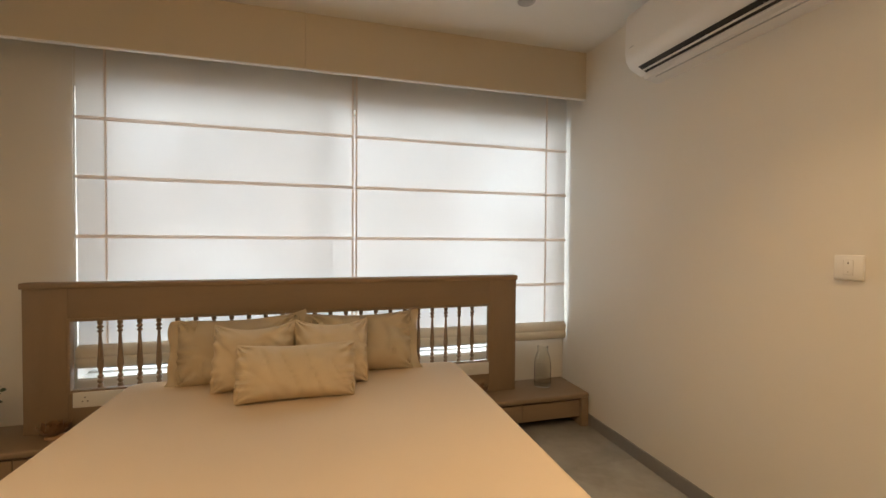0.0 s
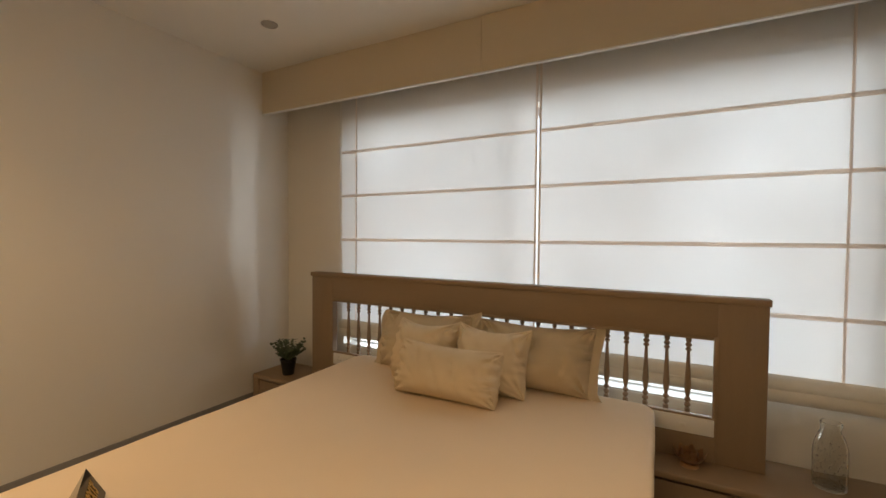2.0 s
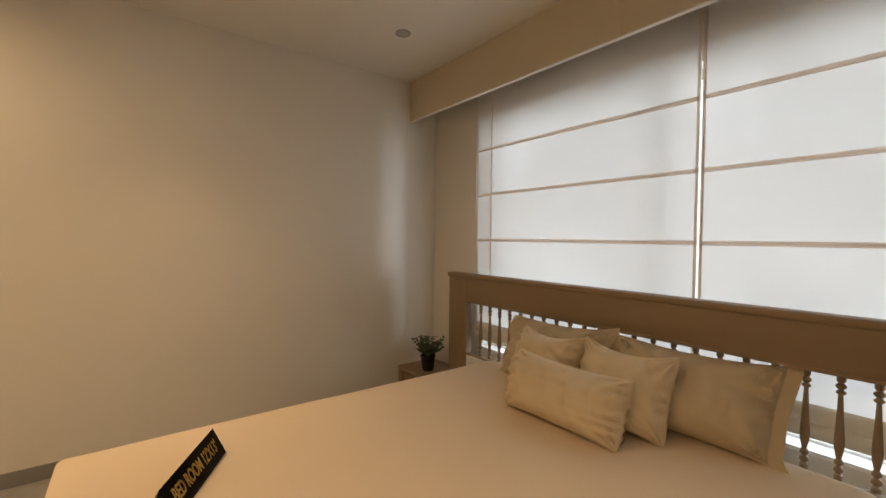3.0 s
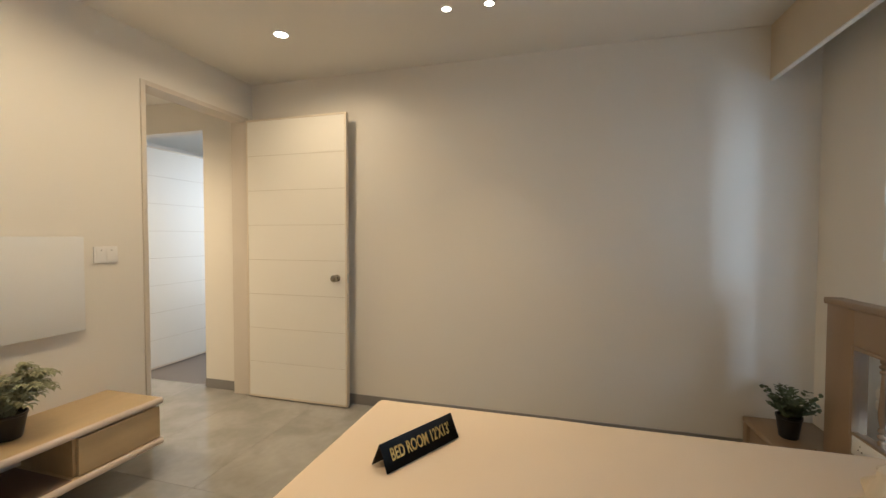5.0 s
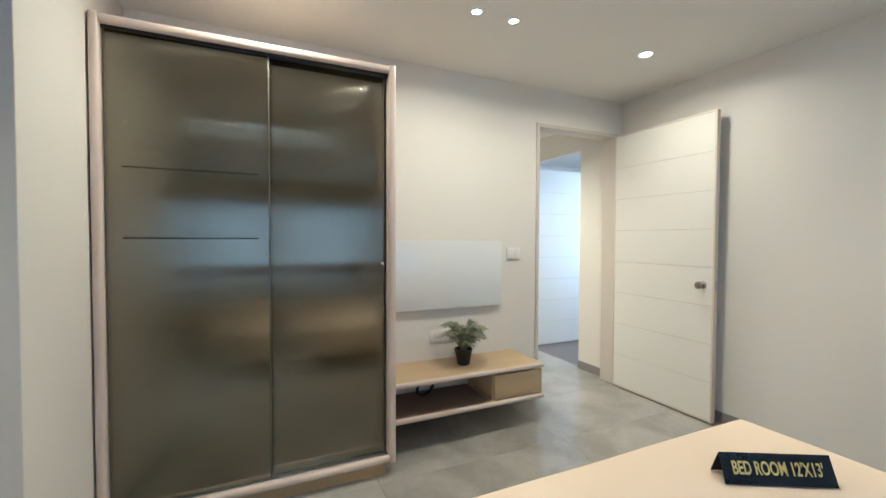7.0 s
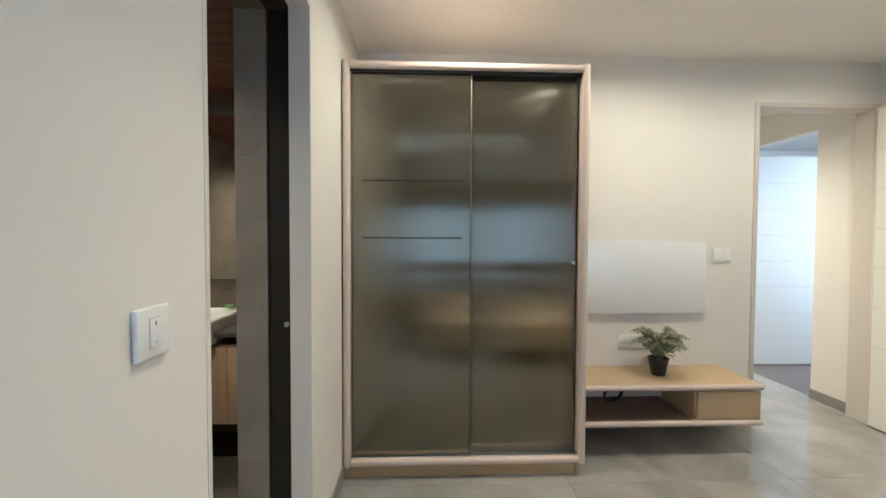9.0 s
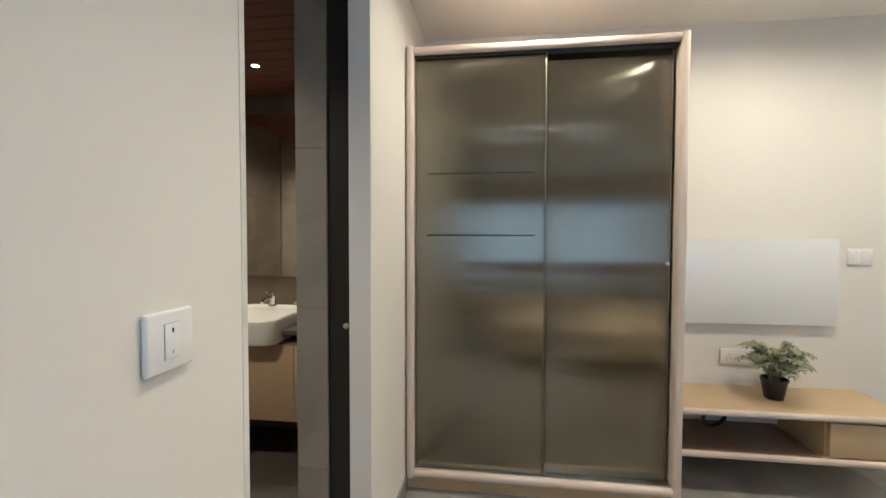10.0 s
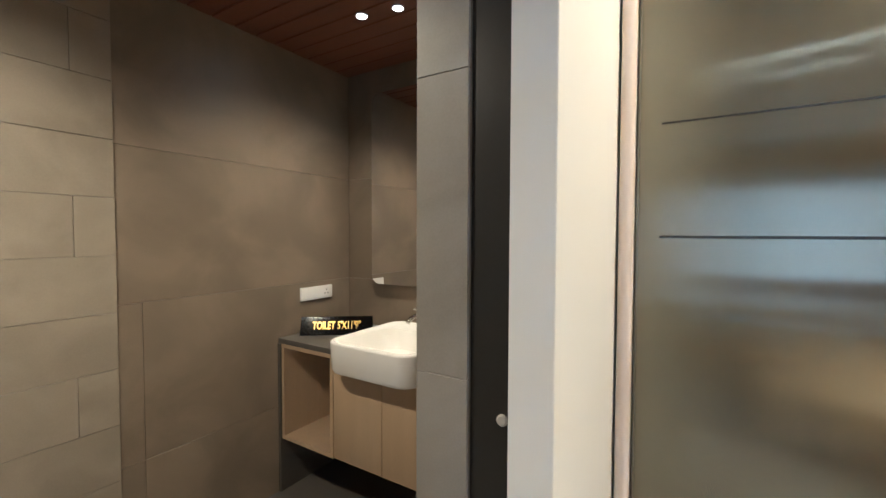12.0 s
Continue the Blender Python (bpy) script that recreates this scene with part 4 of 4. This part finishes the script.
part("side_panel", bead(VX0, VZ0, VX0 + FW, VZ1, True), EDGE_UP, ward)
part("side_panel", bead(VX1 - FW, VZ0, VX1, VZ1, True), EDGE_UP, ward)
part("top_panel", bead(VX0 + FW, VZ1 - FW, VX1 - FW, VZ1 - 0.001, False), EDGE, ward)
part("bottom_panel", bead(VX0 + FW, VZ0 + 0.001, VX1 - FW, VZ0 + FW, False), EDGE, ward)
part("plinth", boxes(((VX0 + 0.05, 0.02, 0.0), (VX1 - 0.002, 0.53, VZ0 + 0.002))), OAK, ward, "recessed wooden plinth")
part("back_panel", boxes(((VX0 + FW, 0.004, VZ0 + FW), (VX1 - FW, 0.02, VZ1 - FW))), SHELFDARK, ward)
IX0, IX1, IZ0, IZ1 = VX0 + FW, VX1 - FW, VZ0 + FW, VZ1 - FW
part("divider", boxes(((2.90, 0.021, IZ0), (2.92, 0.46, IZ1))), SHELFDARK, ward)
for z in (0.45, 0.80, 1.277, 1.586, 1.9):
    part("shelf", boxes(((2.921, 0.021, z - 0.010), (IX1, 0.49, z + 0.010))), SHELFDARK, ward)
for z in (0.60, 1.9):
    part("shelf", boxes(((IX0, 0.021, z - 0.010), (2.899, 0.46, z + 0.010))), SHELFDARK, ward)
part("upper_track", boxes(((IX0, 0.475, IZ1 - 0.012), (IX1, 0.545, IZ1))), BLACK, ward)
part("lower_track", boxes(((IX0, 0.475, IZ0), (IX1, 0.545, IZ0 + 0.006))), STEEL, ward)


def glass_door(x0, x1, y):
    bm = boxes(((x0, y - 0.004, IZ0 + 0.008), (x1, y + 0.004, IZ1 - 0.010)), bevel=0.001)
    uv = bm.loops.layers.uv.new("along")
    for f in bm.faces:
        for lp in f.loops:
            lp[uv].uv = (lp.vert.co.x, lp.vert.co.z)
    dr = part("door", bm, REEDED, ward, "sliding door of smoked reeded glass")
    for a, b in ((x0, x0 + 0.006), (x1 - 0.006, x1)):
        st = part("edge_strip", boxes(((a, y - 0.007, IZ0 + 0.008), (b, y + 0.007, IZ1 - 0.010)), bevel=0.001), EDGESTRIP, dr, "slim grey metal edge strip")
        st.matrix_parent_inverse = Matrix()
    # the metal border bonded behind the glass, seen through it as a paler margin
    za, zb, wd = IZ0 + 0.008, IZ1 - 0.010, 0.045
    for a, b in (((x0 + 0.007, za), (x0 + wd, zb)), ((x1 - wd, za), (x1 - 0.007, zb)), ((x0 + wd + 0.001, zb - wd), (x1 - wd - 0.001, zb)), ((x0 + wd + 0.001, za), (x1 - wd - 0.001, za + wd))):
        st = part("border", boxes(((a[0], y - 0.012, a[1]), (b[0], y - 0.0045, b[1]))), BORDER, dr, "pale metal border behind the glass")
        st.matrix_parent_inverse = Matrix()
    return dr


front = glass_door(2.900, IX1 - 0.004, 0.530)
# strips added on the glass where shelf edges would show through; the door has no bars
for z, t in ((1.283, 0.0035), (1.585, 0.0022)):
    part("shelf_edge_line", boxes(((2.952, 0.5345, z - t), (3.474, 0.5355, z + t))), DARKFRAME, front, "thin dark line on the glass, standing in for a shelf edge behind it")
glass_door(IX0 + 0.014, 2.927, 0.508)
part("door_pull", lathe([(0.009, 0), (0.009, 0.006), (0.006, 0.009)], 14), STEEL, ward).matrix_basis = pose(2.34, 0.512, 1.15, -90, 0, 0)

# ---- television shelf and board ----
tv = thing("tv_unit", (1.72, 0.2, 0.19), "floating oak television shelf with rounded pinkish edges and one drawer", "tv unit")
TX0, TX1 = 1.139, 2.276
TY = 0.388


def slab(z0, z1, name):
    top = part(name, boxes(((TX0 + 0.012, 0.002, z0), (TX1, TY - 0.012, z1))), OAK, tv, "oak veneered board")
    r = (z1 - z0) / 2
    arc = [math.pi * (-0.5 + i / 8) for i in range(9)]
    part("front_edging", extrude_profile([(TY - 0.0115, z0 - 0.0005)] + [(TY - 0.012 + 0.014 * math.cos(a), z0 + r + r * 1.03 * math.sin(a)) for a in arc] + [(TY - 0.0115, z1 + 0.0005)], "x", TX0 + 0.004, TX1), EDGE, tv, "rounded pinkish wood edging")
    part("end_edging", extrude_profile([(TX0 + 0.0115, z0 - 0.0005)] + [(TX0 + 0.012 - 0.012 * math.cos(a), z0 + r + r * 1.03 * math.sin(a)) for a in arc] + [(TX0 + 0.0115, z1 + 0.0005)], "y", 0.002, TY - 0.006), EDGE_UP, tv, "rounded pinkish wood edging")


slab(0.392, 0.424, "top")
slab(0.178, 0.210, "lower_shelf")
part("shelf_lining", boxes(((TX0 + 0.42, 0.004, 0.2105), (TX1 - 0.002, TY - 0.016, 0.213))), SHELFDARK, tv, "brown laminate shelf surface")
part("drawer_case", boxes(((TX0 + 0.018, 0.02, 0.2135), (TX0 + 0.385, TY - 0.035, 0.387))), OAK, tv)
part("drawer_front", boxes(((TX0 + 0.012, TY - 0.034, 0.216), (TX0 + 0.392, TY - 0.014, 0.380)), bevel=0.0015), OAK, tv)
part("drawer_side", boxes(((TX0 + 0.386, 0.02, 0.2135), (TX0 + 0.404, TY - 0.036, 0.391))), OAK, tv)
fern((1.669, 0.184, 0.4245))

cable = thing("cable_coil", (1.93, 0.1, 0.214), "coiled black cable lying on the television shelf by the wall", "cable")
for k in range(3):
    rr = 0.055 + 0.006 * k
    part("coil", tube([(1.92 + 0.004 * k + rr * math.cos(2 * math.pi * i / 28), 0.10 + 0.012 * k + 0.025 * math.sin(2 * math.pi * i / 28 + 0.5), 0.2205 + rr * 0.9 + rr * 0.95 * math.sin(2 * math.pi * i / 28)) for i in range(29)], 0.0048, 7), BLACK, cable)
part("lead", tube([(1.87, 0.10, 0.33), (1.85, 0.06, 0.36), (1.83, 0.012, 0.37)], 0.004, 7), BLACK, cable)
part("plug", boxes(((1.955, 0.115, 0.30), (1.985, 0.145, 0.34)), bevel=0.005), BLACK, cable)

board = thing("tv_board", (1.74, 0.015, 0.785), "glossy white wall board for a television, standing off the wall", "board")
part("panel", boxes(((1.268, 0.012, 0.785), (2.275, 0.032, 1.268)), bevel=0.002), BOARD, board)
part("batten", boxes(((1.32, 0.0005, 0.84), (2.2, 0.0115, 0.90))), OAK, board)
part("batten", boxes(((1.32, 0.0005, 1.12), (2.2, 0.0115, 1.18))), OAK, board)


def back_plate(x0, x1, z0, z1, label, kind):
    th = thing("socket_plate" if kind == "socket" else "light_switch", ((x0 + x1) / 2, 0, z0), label, kind)
    part("plate", boxes(((x0, 0.0005, z0), (x1, 0.010, z1)), bevel=0.003), WHITE, th)
    zm = (z0 + z1) / 2
    if kind == "socket":
        for xc in (x1 - 0.045, x0 + 0.045):
            for dx, dz in ((0, 0.012), (-0.010, -0.008), (0.010, -0.008)):
                part("socket_hole", lathe([(0.003, 0), (0.003, 0.001)], 8), BLACK, th).matrix_basis = pose(xc + dx, 0.0112, zm + dz, 90, 0, 0)
    else:
        k = 2
        wd = (x1 - x0 - 0.02) / k
        for i in range(k):
            a = x0 + 0.01 + i * wd
            part("rocker", boxes(((a + 0.001, 0.0102, z0 + 0.012), (a + wd - 0.001, 0.0125, z1 - 0.012)), bevel=0.001), WHITE, th)
            part("indicator", boxes(((a + wd / 2 - 0.002, 0.0124, z1 - 0.022), (a + wd / 2 + 0.002, 0.0131, z1 - 0.018))), BLACK, th)


back_plate(1.625, 1.848, 0.545, 0.635, "white double socket plate on the wall above the television shelf", "socket")
back_plate(1.083, 1.206, 1.125, 1.214, "white two-gang switch plate on the wall beside the door", "switch")

# ---- doors ----


def door_leaf(name, at, width, height, label, handle):
    """A white panelled leaf: boards with fine joints between them, an edge lipping and a lever-less knob. Built closed along x, hinge at the origin."""
    th = thing(name, at, label, "door")
    th["kind"] = "structure"

    def put(nm, bm, mat, lab="", parent=None):
        ob = new(nm, mesh(nm, bm, mat, True))
        ob.parent = parent or th
        if lab:
            ob["label"] = lab
        return ob
    # the core shows only in the joints, in a colour that imitates their shade
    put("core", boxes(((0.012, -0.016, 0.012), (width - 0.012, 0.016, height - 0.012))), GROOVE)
    put("lipping", boxes(((0, -0.019, 0), (0.0125, 0.019, height)), ((width - 0.0125, -0.019, 0), (width, 0.019, height)), ((0.0125, -0.019, 0), (width - 0.0125, 0.019, 0.0125)), ((0.0125, -0.019, height - 0.0125), (width - 0.0125, 0.019, height)), bevel=0.001), LIPPING, "cream wooden lipping")
    n = 8
    step = (height - 0.026) / n
    bm = boxes(((0.013, 0.0, 0.0), (width - 0.013, 0.0185, step - 0.003)), ((0.013, -0.0185, 0.0), (width - 0.013, 0.0, step - 0.003)), bevel=0.0006, seg=1)
    me = mesh("door_panel", bm, DOORW)
    for k in range(n):
        o = new("door_panel", me)
        o.parent, o.location = th, (0, 0, 0.013 + k * step + 0.0015)
    if handle:
        kb = put("door_knob", lathe([(0.024, 0), (0.026, 0.004), (0.022, 0.008), (0.010, 0.012), (0.010, 0.030), (0.018, 0.036), (0.025, 0.046), (0.026, 0.056), (0.020, 0.066), (0.0001, 0.068)], 24), KNOB, "brushed metal door knob")
        kb.matrix_basis = pose(width - 0.075, 0.019, 0.955, -90, 0, 0)
        kb2 = put("door_knob", lathe([(0.024, 0), (0.026, 0.004), (0.010, 0.012), (0.010, 0.030), (0.025, 0.046), (0.020, 0.060), (0.0001, 0.062)], 20), KNOB)
        kb2.matrix_basis = pose(width - 0.075, -0.019, 0.955, 90, 0, 0)
        put("latch_plate", boxes(((width - 0.001, -0.011, 0.92), (width + 0.0015, 0.011, 0.99))), STEEL)
    return th


# the leaf stands open along the left wall; its face looks into the room
door_leaf("door_1", (0.092, 0.030, 0.010, 0, 0, 90), 0.868, 2.160, "white painted panelled room door with a metal knob, standing open along the wall", True).scale = (1, -1, 1)
door_leaf("door_2", (0.0, -1.31, 0.010, 0, 0, 180), 0.86, 2.10, "white painted panelled door across the hall, standing open", False)

# ---- ceiling lamps ----


def downlight(x, y, z, r, lit, label):
    th = thing("downlight", (x, y, z), label, "ceiling light", "recessed ceiling lights")
    part("trim_ring", lathe([(r * 0.80, 0.0), (r * 1.02, 0.0), (r * 1.05, -0.003), (r * 0.98, -0.007), (r * 0.84, -0.006), (r * 0.80, 0.0)], 28, (x, y, z)), WHITE if lit else UNLIT, th)
    part("diffuser", lathe([(0.0008, -0.0005), (r * 0.81, -0.0005), (r * 0.81, -0.0045), (0.0008, -0.0045)], 28, (x, y, z)), BULB if lit else UNLIT, th, "glowing warm diffuser" if lit else "grey unlit lens")


for lx, ly in DOWNLIGHTS:
    r = 0.045 if (abs(ly - 0.777) < 0.005) else 0.028
    downlight(lx, ly, CEIL, r, True, "small round recessed ceiling light, lit warm white")
for lx, ly in ((0.652, 3.07), (2.915, 3.10)):
    downlight(lx, ly, CEIL, 0.045, False, "round recessed ceiling light, switched off")
for lx, ly in ((4.432, 0.445), (4.60, 0.475)):
    downlight(lx, ly, BZ, 0.024, True, "small round light in the boarded bathroom ceiling, lit")

# ---- bathroom ----
van = thing("vanity_unit", (4.52, 0.25, 0.27), "wall-hung oak vanity unit with open niche and dark counter", "vanity unit")
CY, CZ = 0.492, 0.772
part("counter", boxes(((BX0 + 0.002, 0.002, CZ - 0.025), (4.290, CY, CZ)), ((4.700, 0.002, CZ - 0.025), (BX1 - 0.001, CY, CZ)), ((4.2905, 0.002, CZ - 0.025), (4.6995, 0.110, CZ)), bevel=0.002), STONE, van, "dark grey stone counter")
# stone edge in front; the dark sheet behind it imitates shade on the far wall
part("end_panel", boxes(((BX1 - 0.016, 0.002, 0.0), (BX1 - 0.001, CY + 0.004, CZ - 0.026))), STONE, van, "dark grey stone end edge, its sheet standing in for the shade under the counter")
for nm, a, b in (("niche_side", (4.77, 0.01, 0.27), (4.788, CY - 0.004, 0.745)), ("niche_side", (5.108, 0.01, 0.27), (5.126, CY - 0.004, 0.745)), ("niche_floor", (4.789, 0.01, 0.27), (5.107, CY - 0.004, 0.288)),
                 ("niche_top", (4.789, 0.01, 0.727), (5.107, CY - 0.004, 0.745)), ("niche_back", (4.789, 0.01, 0.289), (5.107, 0.02, 0.726))):
    part(nm, boxes((a, b)), OAK_UP, van)
part("carcass", boxes(((BX0 + 0.004, 0.01, 0.275), (4.769, CY - 0.028, 0.699))), SHELFDARK, van)
for a, b in ((4.488, 4.768), (4.208, 4.485), (3.93, 4.205)):
    part("door", boxes(((a, CY - 0.026, 0.274), (b, CY - 0.006, 0.690)), bevel=0.0015), OAK_UP, van, "plain oak cabinet door")


def basin():
    """A semi-recessed ceramic basin with a thick rounded rim."""
    th = thing("washbasin", (4.50, 0.35, 0.70), "white ceramic semi-recessed rectangular washbasin on the vanity counter", "washbasin")
    bm = bmesh.new()
    cx, cy = 4.495, 0.335
    loops = []
    for w, h, r, z in ((0.40, 0.45, 0.06, 0.700), (0.432, 0.482, 0.068, 0.706), (0.446, 0.497, 0.072, 0.722), (0.456, 0.506, 0.074, 0.828), (0.452, 0.502, 0.072, 0.835), (0.442, 0.492, 0.068, 0.839), (0.426, 0.476, 0.062, 0.838), (0.414, 0.456, 0.056, 0.830), (0.404, 0.376, 0.060, 0.822), (0.392, 0.360, 0.070, 0.770), (0.36, 0.33, 0.085, 0.728), (0.30, 0.27, 0.09, 0.718), (0.10, 0.10, 0.045, 0.716)):
        dy = 0.034 if len(loops) > 7 else 0
        loops.append([bm.verts.new((cx + u, cy + v + dy, z)) for u, v in rounded_rect(w, h, r, 6)])
    k = len(loops[0])
    for p, q in zip(loops, loops[1:]):
        for i in range(k):
            bm.faces.new((p[i], p[(i + 1) % k], q[(i + 1) % k], q[i]))
    bm.faces.new(loops[0][::-1])
    bm.faces.new(loops[-1])
    part("bowl", bm, CERAMIC, th)
    part("overflow", lathe([(0.0001, 0.001), (0.011, 0.001), (0.012, 0.0)], 14), CHROME, th).matrix_basis = pose(4.495, 0.172, 0.80, -75, 0, 0)
    part("waste", lathe([(0.022, 0.7155), (0.020, 0.719), (0.0001, 0.719)], 18, (cx, cy + 0.03, 0)), CHROME, th)
    return th


basin()
tap = thing("tap", (4.525, 0.115, 0.838), "chrome single-lever basin tap on the washbasin rim", "tap")
tb = (4.525, 0.135, 0.838)
part("body", lathe([(0.026, 0), (0.026, 0.004), (0.019, 0.010), (0.017, 0.045), (0.021, 0.055), (0.021, 0.075), (0.017, 0.082), (0.0001, 0.084)], 20, tb), CHROME, tap)
part("spout", tube([(tb[0], tb[1], tb[2] + 0.055), (tb[0], tb[1] + 0.05, tb[2] + 0.060), (tb[0], tb[1] + 0.105, tb[2] + 0.050), (tb[0], tb[1] + 0.118, tb[2] + 0.036)], 0.0105, 12), CHROME, tap)
part("lever", boxes(((tb[0] - 0.009, tb[1] - 0.005, tb[2] + 0.088), (tb[0] + 0.009, tb[1] + 0.065, tb[2] + 0.098)), bevel=0.004), CHROME, tap)
part("lever_stem", lathe([(0.008, 0.08), (0.008, 0.09)], 12, tb), CHROME, tap)
soap = thing("soap_dish", (4.36, 0.12, 0.838), "green soap bar on the washbasin rim", "soap")
part("bar", boxes(((4.33, 0.100, 0.8475), (4.39, 0.135, 0.862)), bevel=0.006), GREENSOAP, soap)

mir = thing("mirror", (4.50, 0.0, 1.012), "tall frameless bathroom mirror with rounded corners", "mirror")
bm = extrude_profile([(4.50 + u, 1.536 + v) for u, v in rounded_rect(0.885, 1.048, 0.05, 6)], "y", 0.012, 0.030)
part("glass", bm, MIRROR, mir)
part("backing", extrude_profile([(4.50 + u, 1.536 + v) for u, v in rounded_rect(0.80, 0.96, 0.03, 4)], "y", 0.0005, 0.0115), STEEL, mir)

sp = thing("socket_plate", (BX1, 0.25, 0.935), "white plastic socket plate on the tiled wall", "socket")
part("plate", boxes(((BX1 - 0.012, 0.146, 0.935), (BX1 - 0.0005, 0.361, 1.005)), bevel=0.003), WHITE, sp)
for dy, dz in ((0, 0.012), (-0.010, -0.008), (0.010, -0.008)):
    part("socket_hole", boxes(((BX1 - 0.0132, 0.19 + dy - 0.003, 0.97 + dz - 0.003), (BX1 - 0.0118, 0.19 + dy + 0.003, 0.97 + dz + 0.003))), BLACK, sp)

tent_sign((5.113, 0.376), (4.825, 0.158), CZ + 0.001, 0.088, 0.085, "TOILET 5'X11'9\"", 0.056, 0.62, "black acrylic tent sign with gold room lettering, standing on the counter")

stop = thing("door_stop", (3.687, 1.083, 0.94), "small round grey rubber stop on the pocket frame", "door stop")
part("pad", lathe([(0.011, 0), (0.011, 0.004), (0.008, 0.007), (0.0001, 0.007)], 16), UNLIT, stop).matrix_basis = pose(3.687, 1.0825, 0.942, -90, 0, 0)

# ---- tiles, last ----
G = 0.0006
floor = structure("floor", boxes(((-0.15, -2.5, -0.12), (3.68, L + 0.4, -0.004))), GROUT, "grey stone-look floor tiles, polished, with fine joints", "floor")
TS = 0.6
for xa, xb in ((-0.148, -0.015), (-0.015, 1.185), (1.185, 2.385), (2.385, 3.585), (3.585, 3.679)):
    row = mesh("floor_tile", boxes(((xa + G, G, -0.008), (xb - G, TS - G, 0.0)), bevel=0.0008, seg=1), FLOOR)
    pieces("floor_tile", row, [(0, 0.02 + TS * j, 0) for j in range(-4, 7) if xb > 0 or j >= 0], floor)
tile = mesh("floor_tile", boxes(((G, G, -0.008), (TS - G, TS - G, 0.0)), bevel=0.0008, seg=1), BATHFLOOR)
pieces("floor_tile", tile, [(BX1 - 0.005 - TS * (i + 1), TS * j, 0) for i in range(2) for j in range(6)], floor_bath)
cut = mesh("floor_tile", boxes(((3.682, G, -0.008), (BX1 - 0.005 - 2 * TS - G, TS - G, 0.0)), bevel=0.0008, seg=1), BATHFLOOR)
pieces("floor_tile", cut, [(0, TS * j, 0) for j in range(6)], floor_bath)
# large wall tiles, 0.6 high, set in running bond
SHOWER_Y = 1.157
TH = [0.0, 0.43, 1.03, 1.605, BZ + 0.04]
for k, (a, b) in enumerate(zip(TH, TH[1:])):
    edges = [0.0, 1.075, SHOWER_Y] if k < 2 else [0.0, SHOWER_Y]
    for c, d in zip(edges, edges[1:]):
        ob = new("wall_tile", mesh("wall_tile", boxes(((BX1, c + G, a + G), (BX1 + 0.008, d - G, b - G)), bevel=0.0008, seg=1), BATHTILE))
        ob.parent = wall_bath_far
    for c, d in ((BX0, 4.62), (4.62, BX1)):
        ob = new("wall_tile", mesh("wall_tile", boxes(((c + G, -0.008, a + G), (d - G, 0.0, b - G)), bevel=0.0008, seg=1), BATHTILE))
        ob.parent = wall_bath_mirror
jamb = bpy.data.objects["wall_bath_door_side"]
for a, b in ((0.0, 0.405), (0.405, 1.005), (1.005, 1.604), (1.604, DZ)):
    ob = new("wall_tile", mesh("wall_tile", boxes(((3.758, 1.084, a + G), (BX0, 1.092, b - G)), bevel=0.001, seg=1), BATHTILE_LIT))
    ob.parent = jamb
    ob = new("wall_tile", mesh("wall_tile", boxes(((BX0 - 0.008, 0.0, a + G), (BX0, 1.0835, b - G)), bevel=0.001, seg=1), BATHTILE))
    ob.parent = jamb
# narrow plank tiles of the shower end
def plank_mesh(length):
    return mesh("plank_tile", boxes(((BX1 - 0.012, 0.0007, 0.0007), (BX1 + 0.008, length - 0.0007, 0.2018)), bevel=0.0006, seg=1), PLANKTILE)


plank = plank_mesh(0.6)
for first, rows in ((0.115, range(0, 11, 3)), (0.315, range(1, 11, 3)), (0.515, range(2, 11, 3))):
    heights = [-0.006 + 0.2025 * r for r in rows]
    pieces("plank_tile", plank_mesh(first), [(0, SHOWER_Y, z) for z in heights], wall_bath_far)
    pieces("plank_tile", plank, [(0, SHOWER_Y + first + 0.6 * c, z) for z in heights for c in range(3)], wall_bath_far)
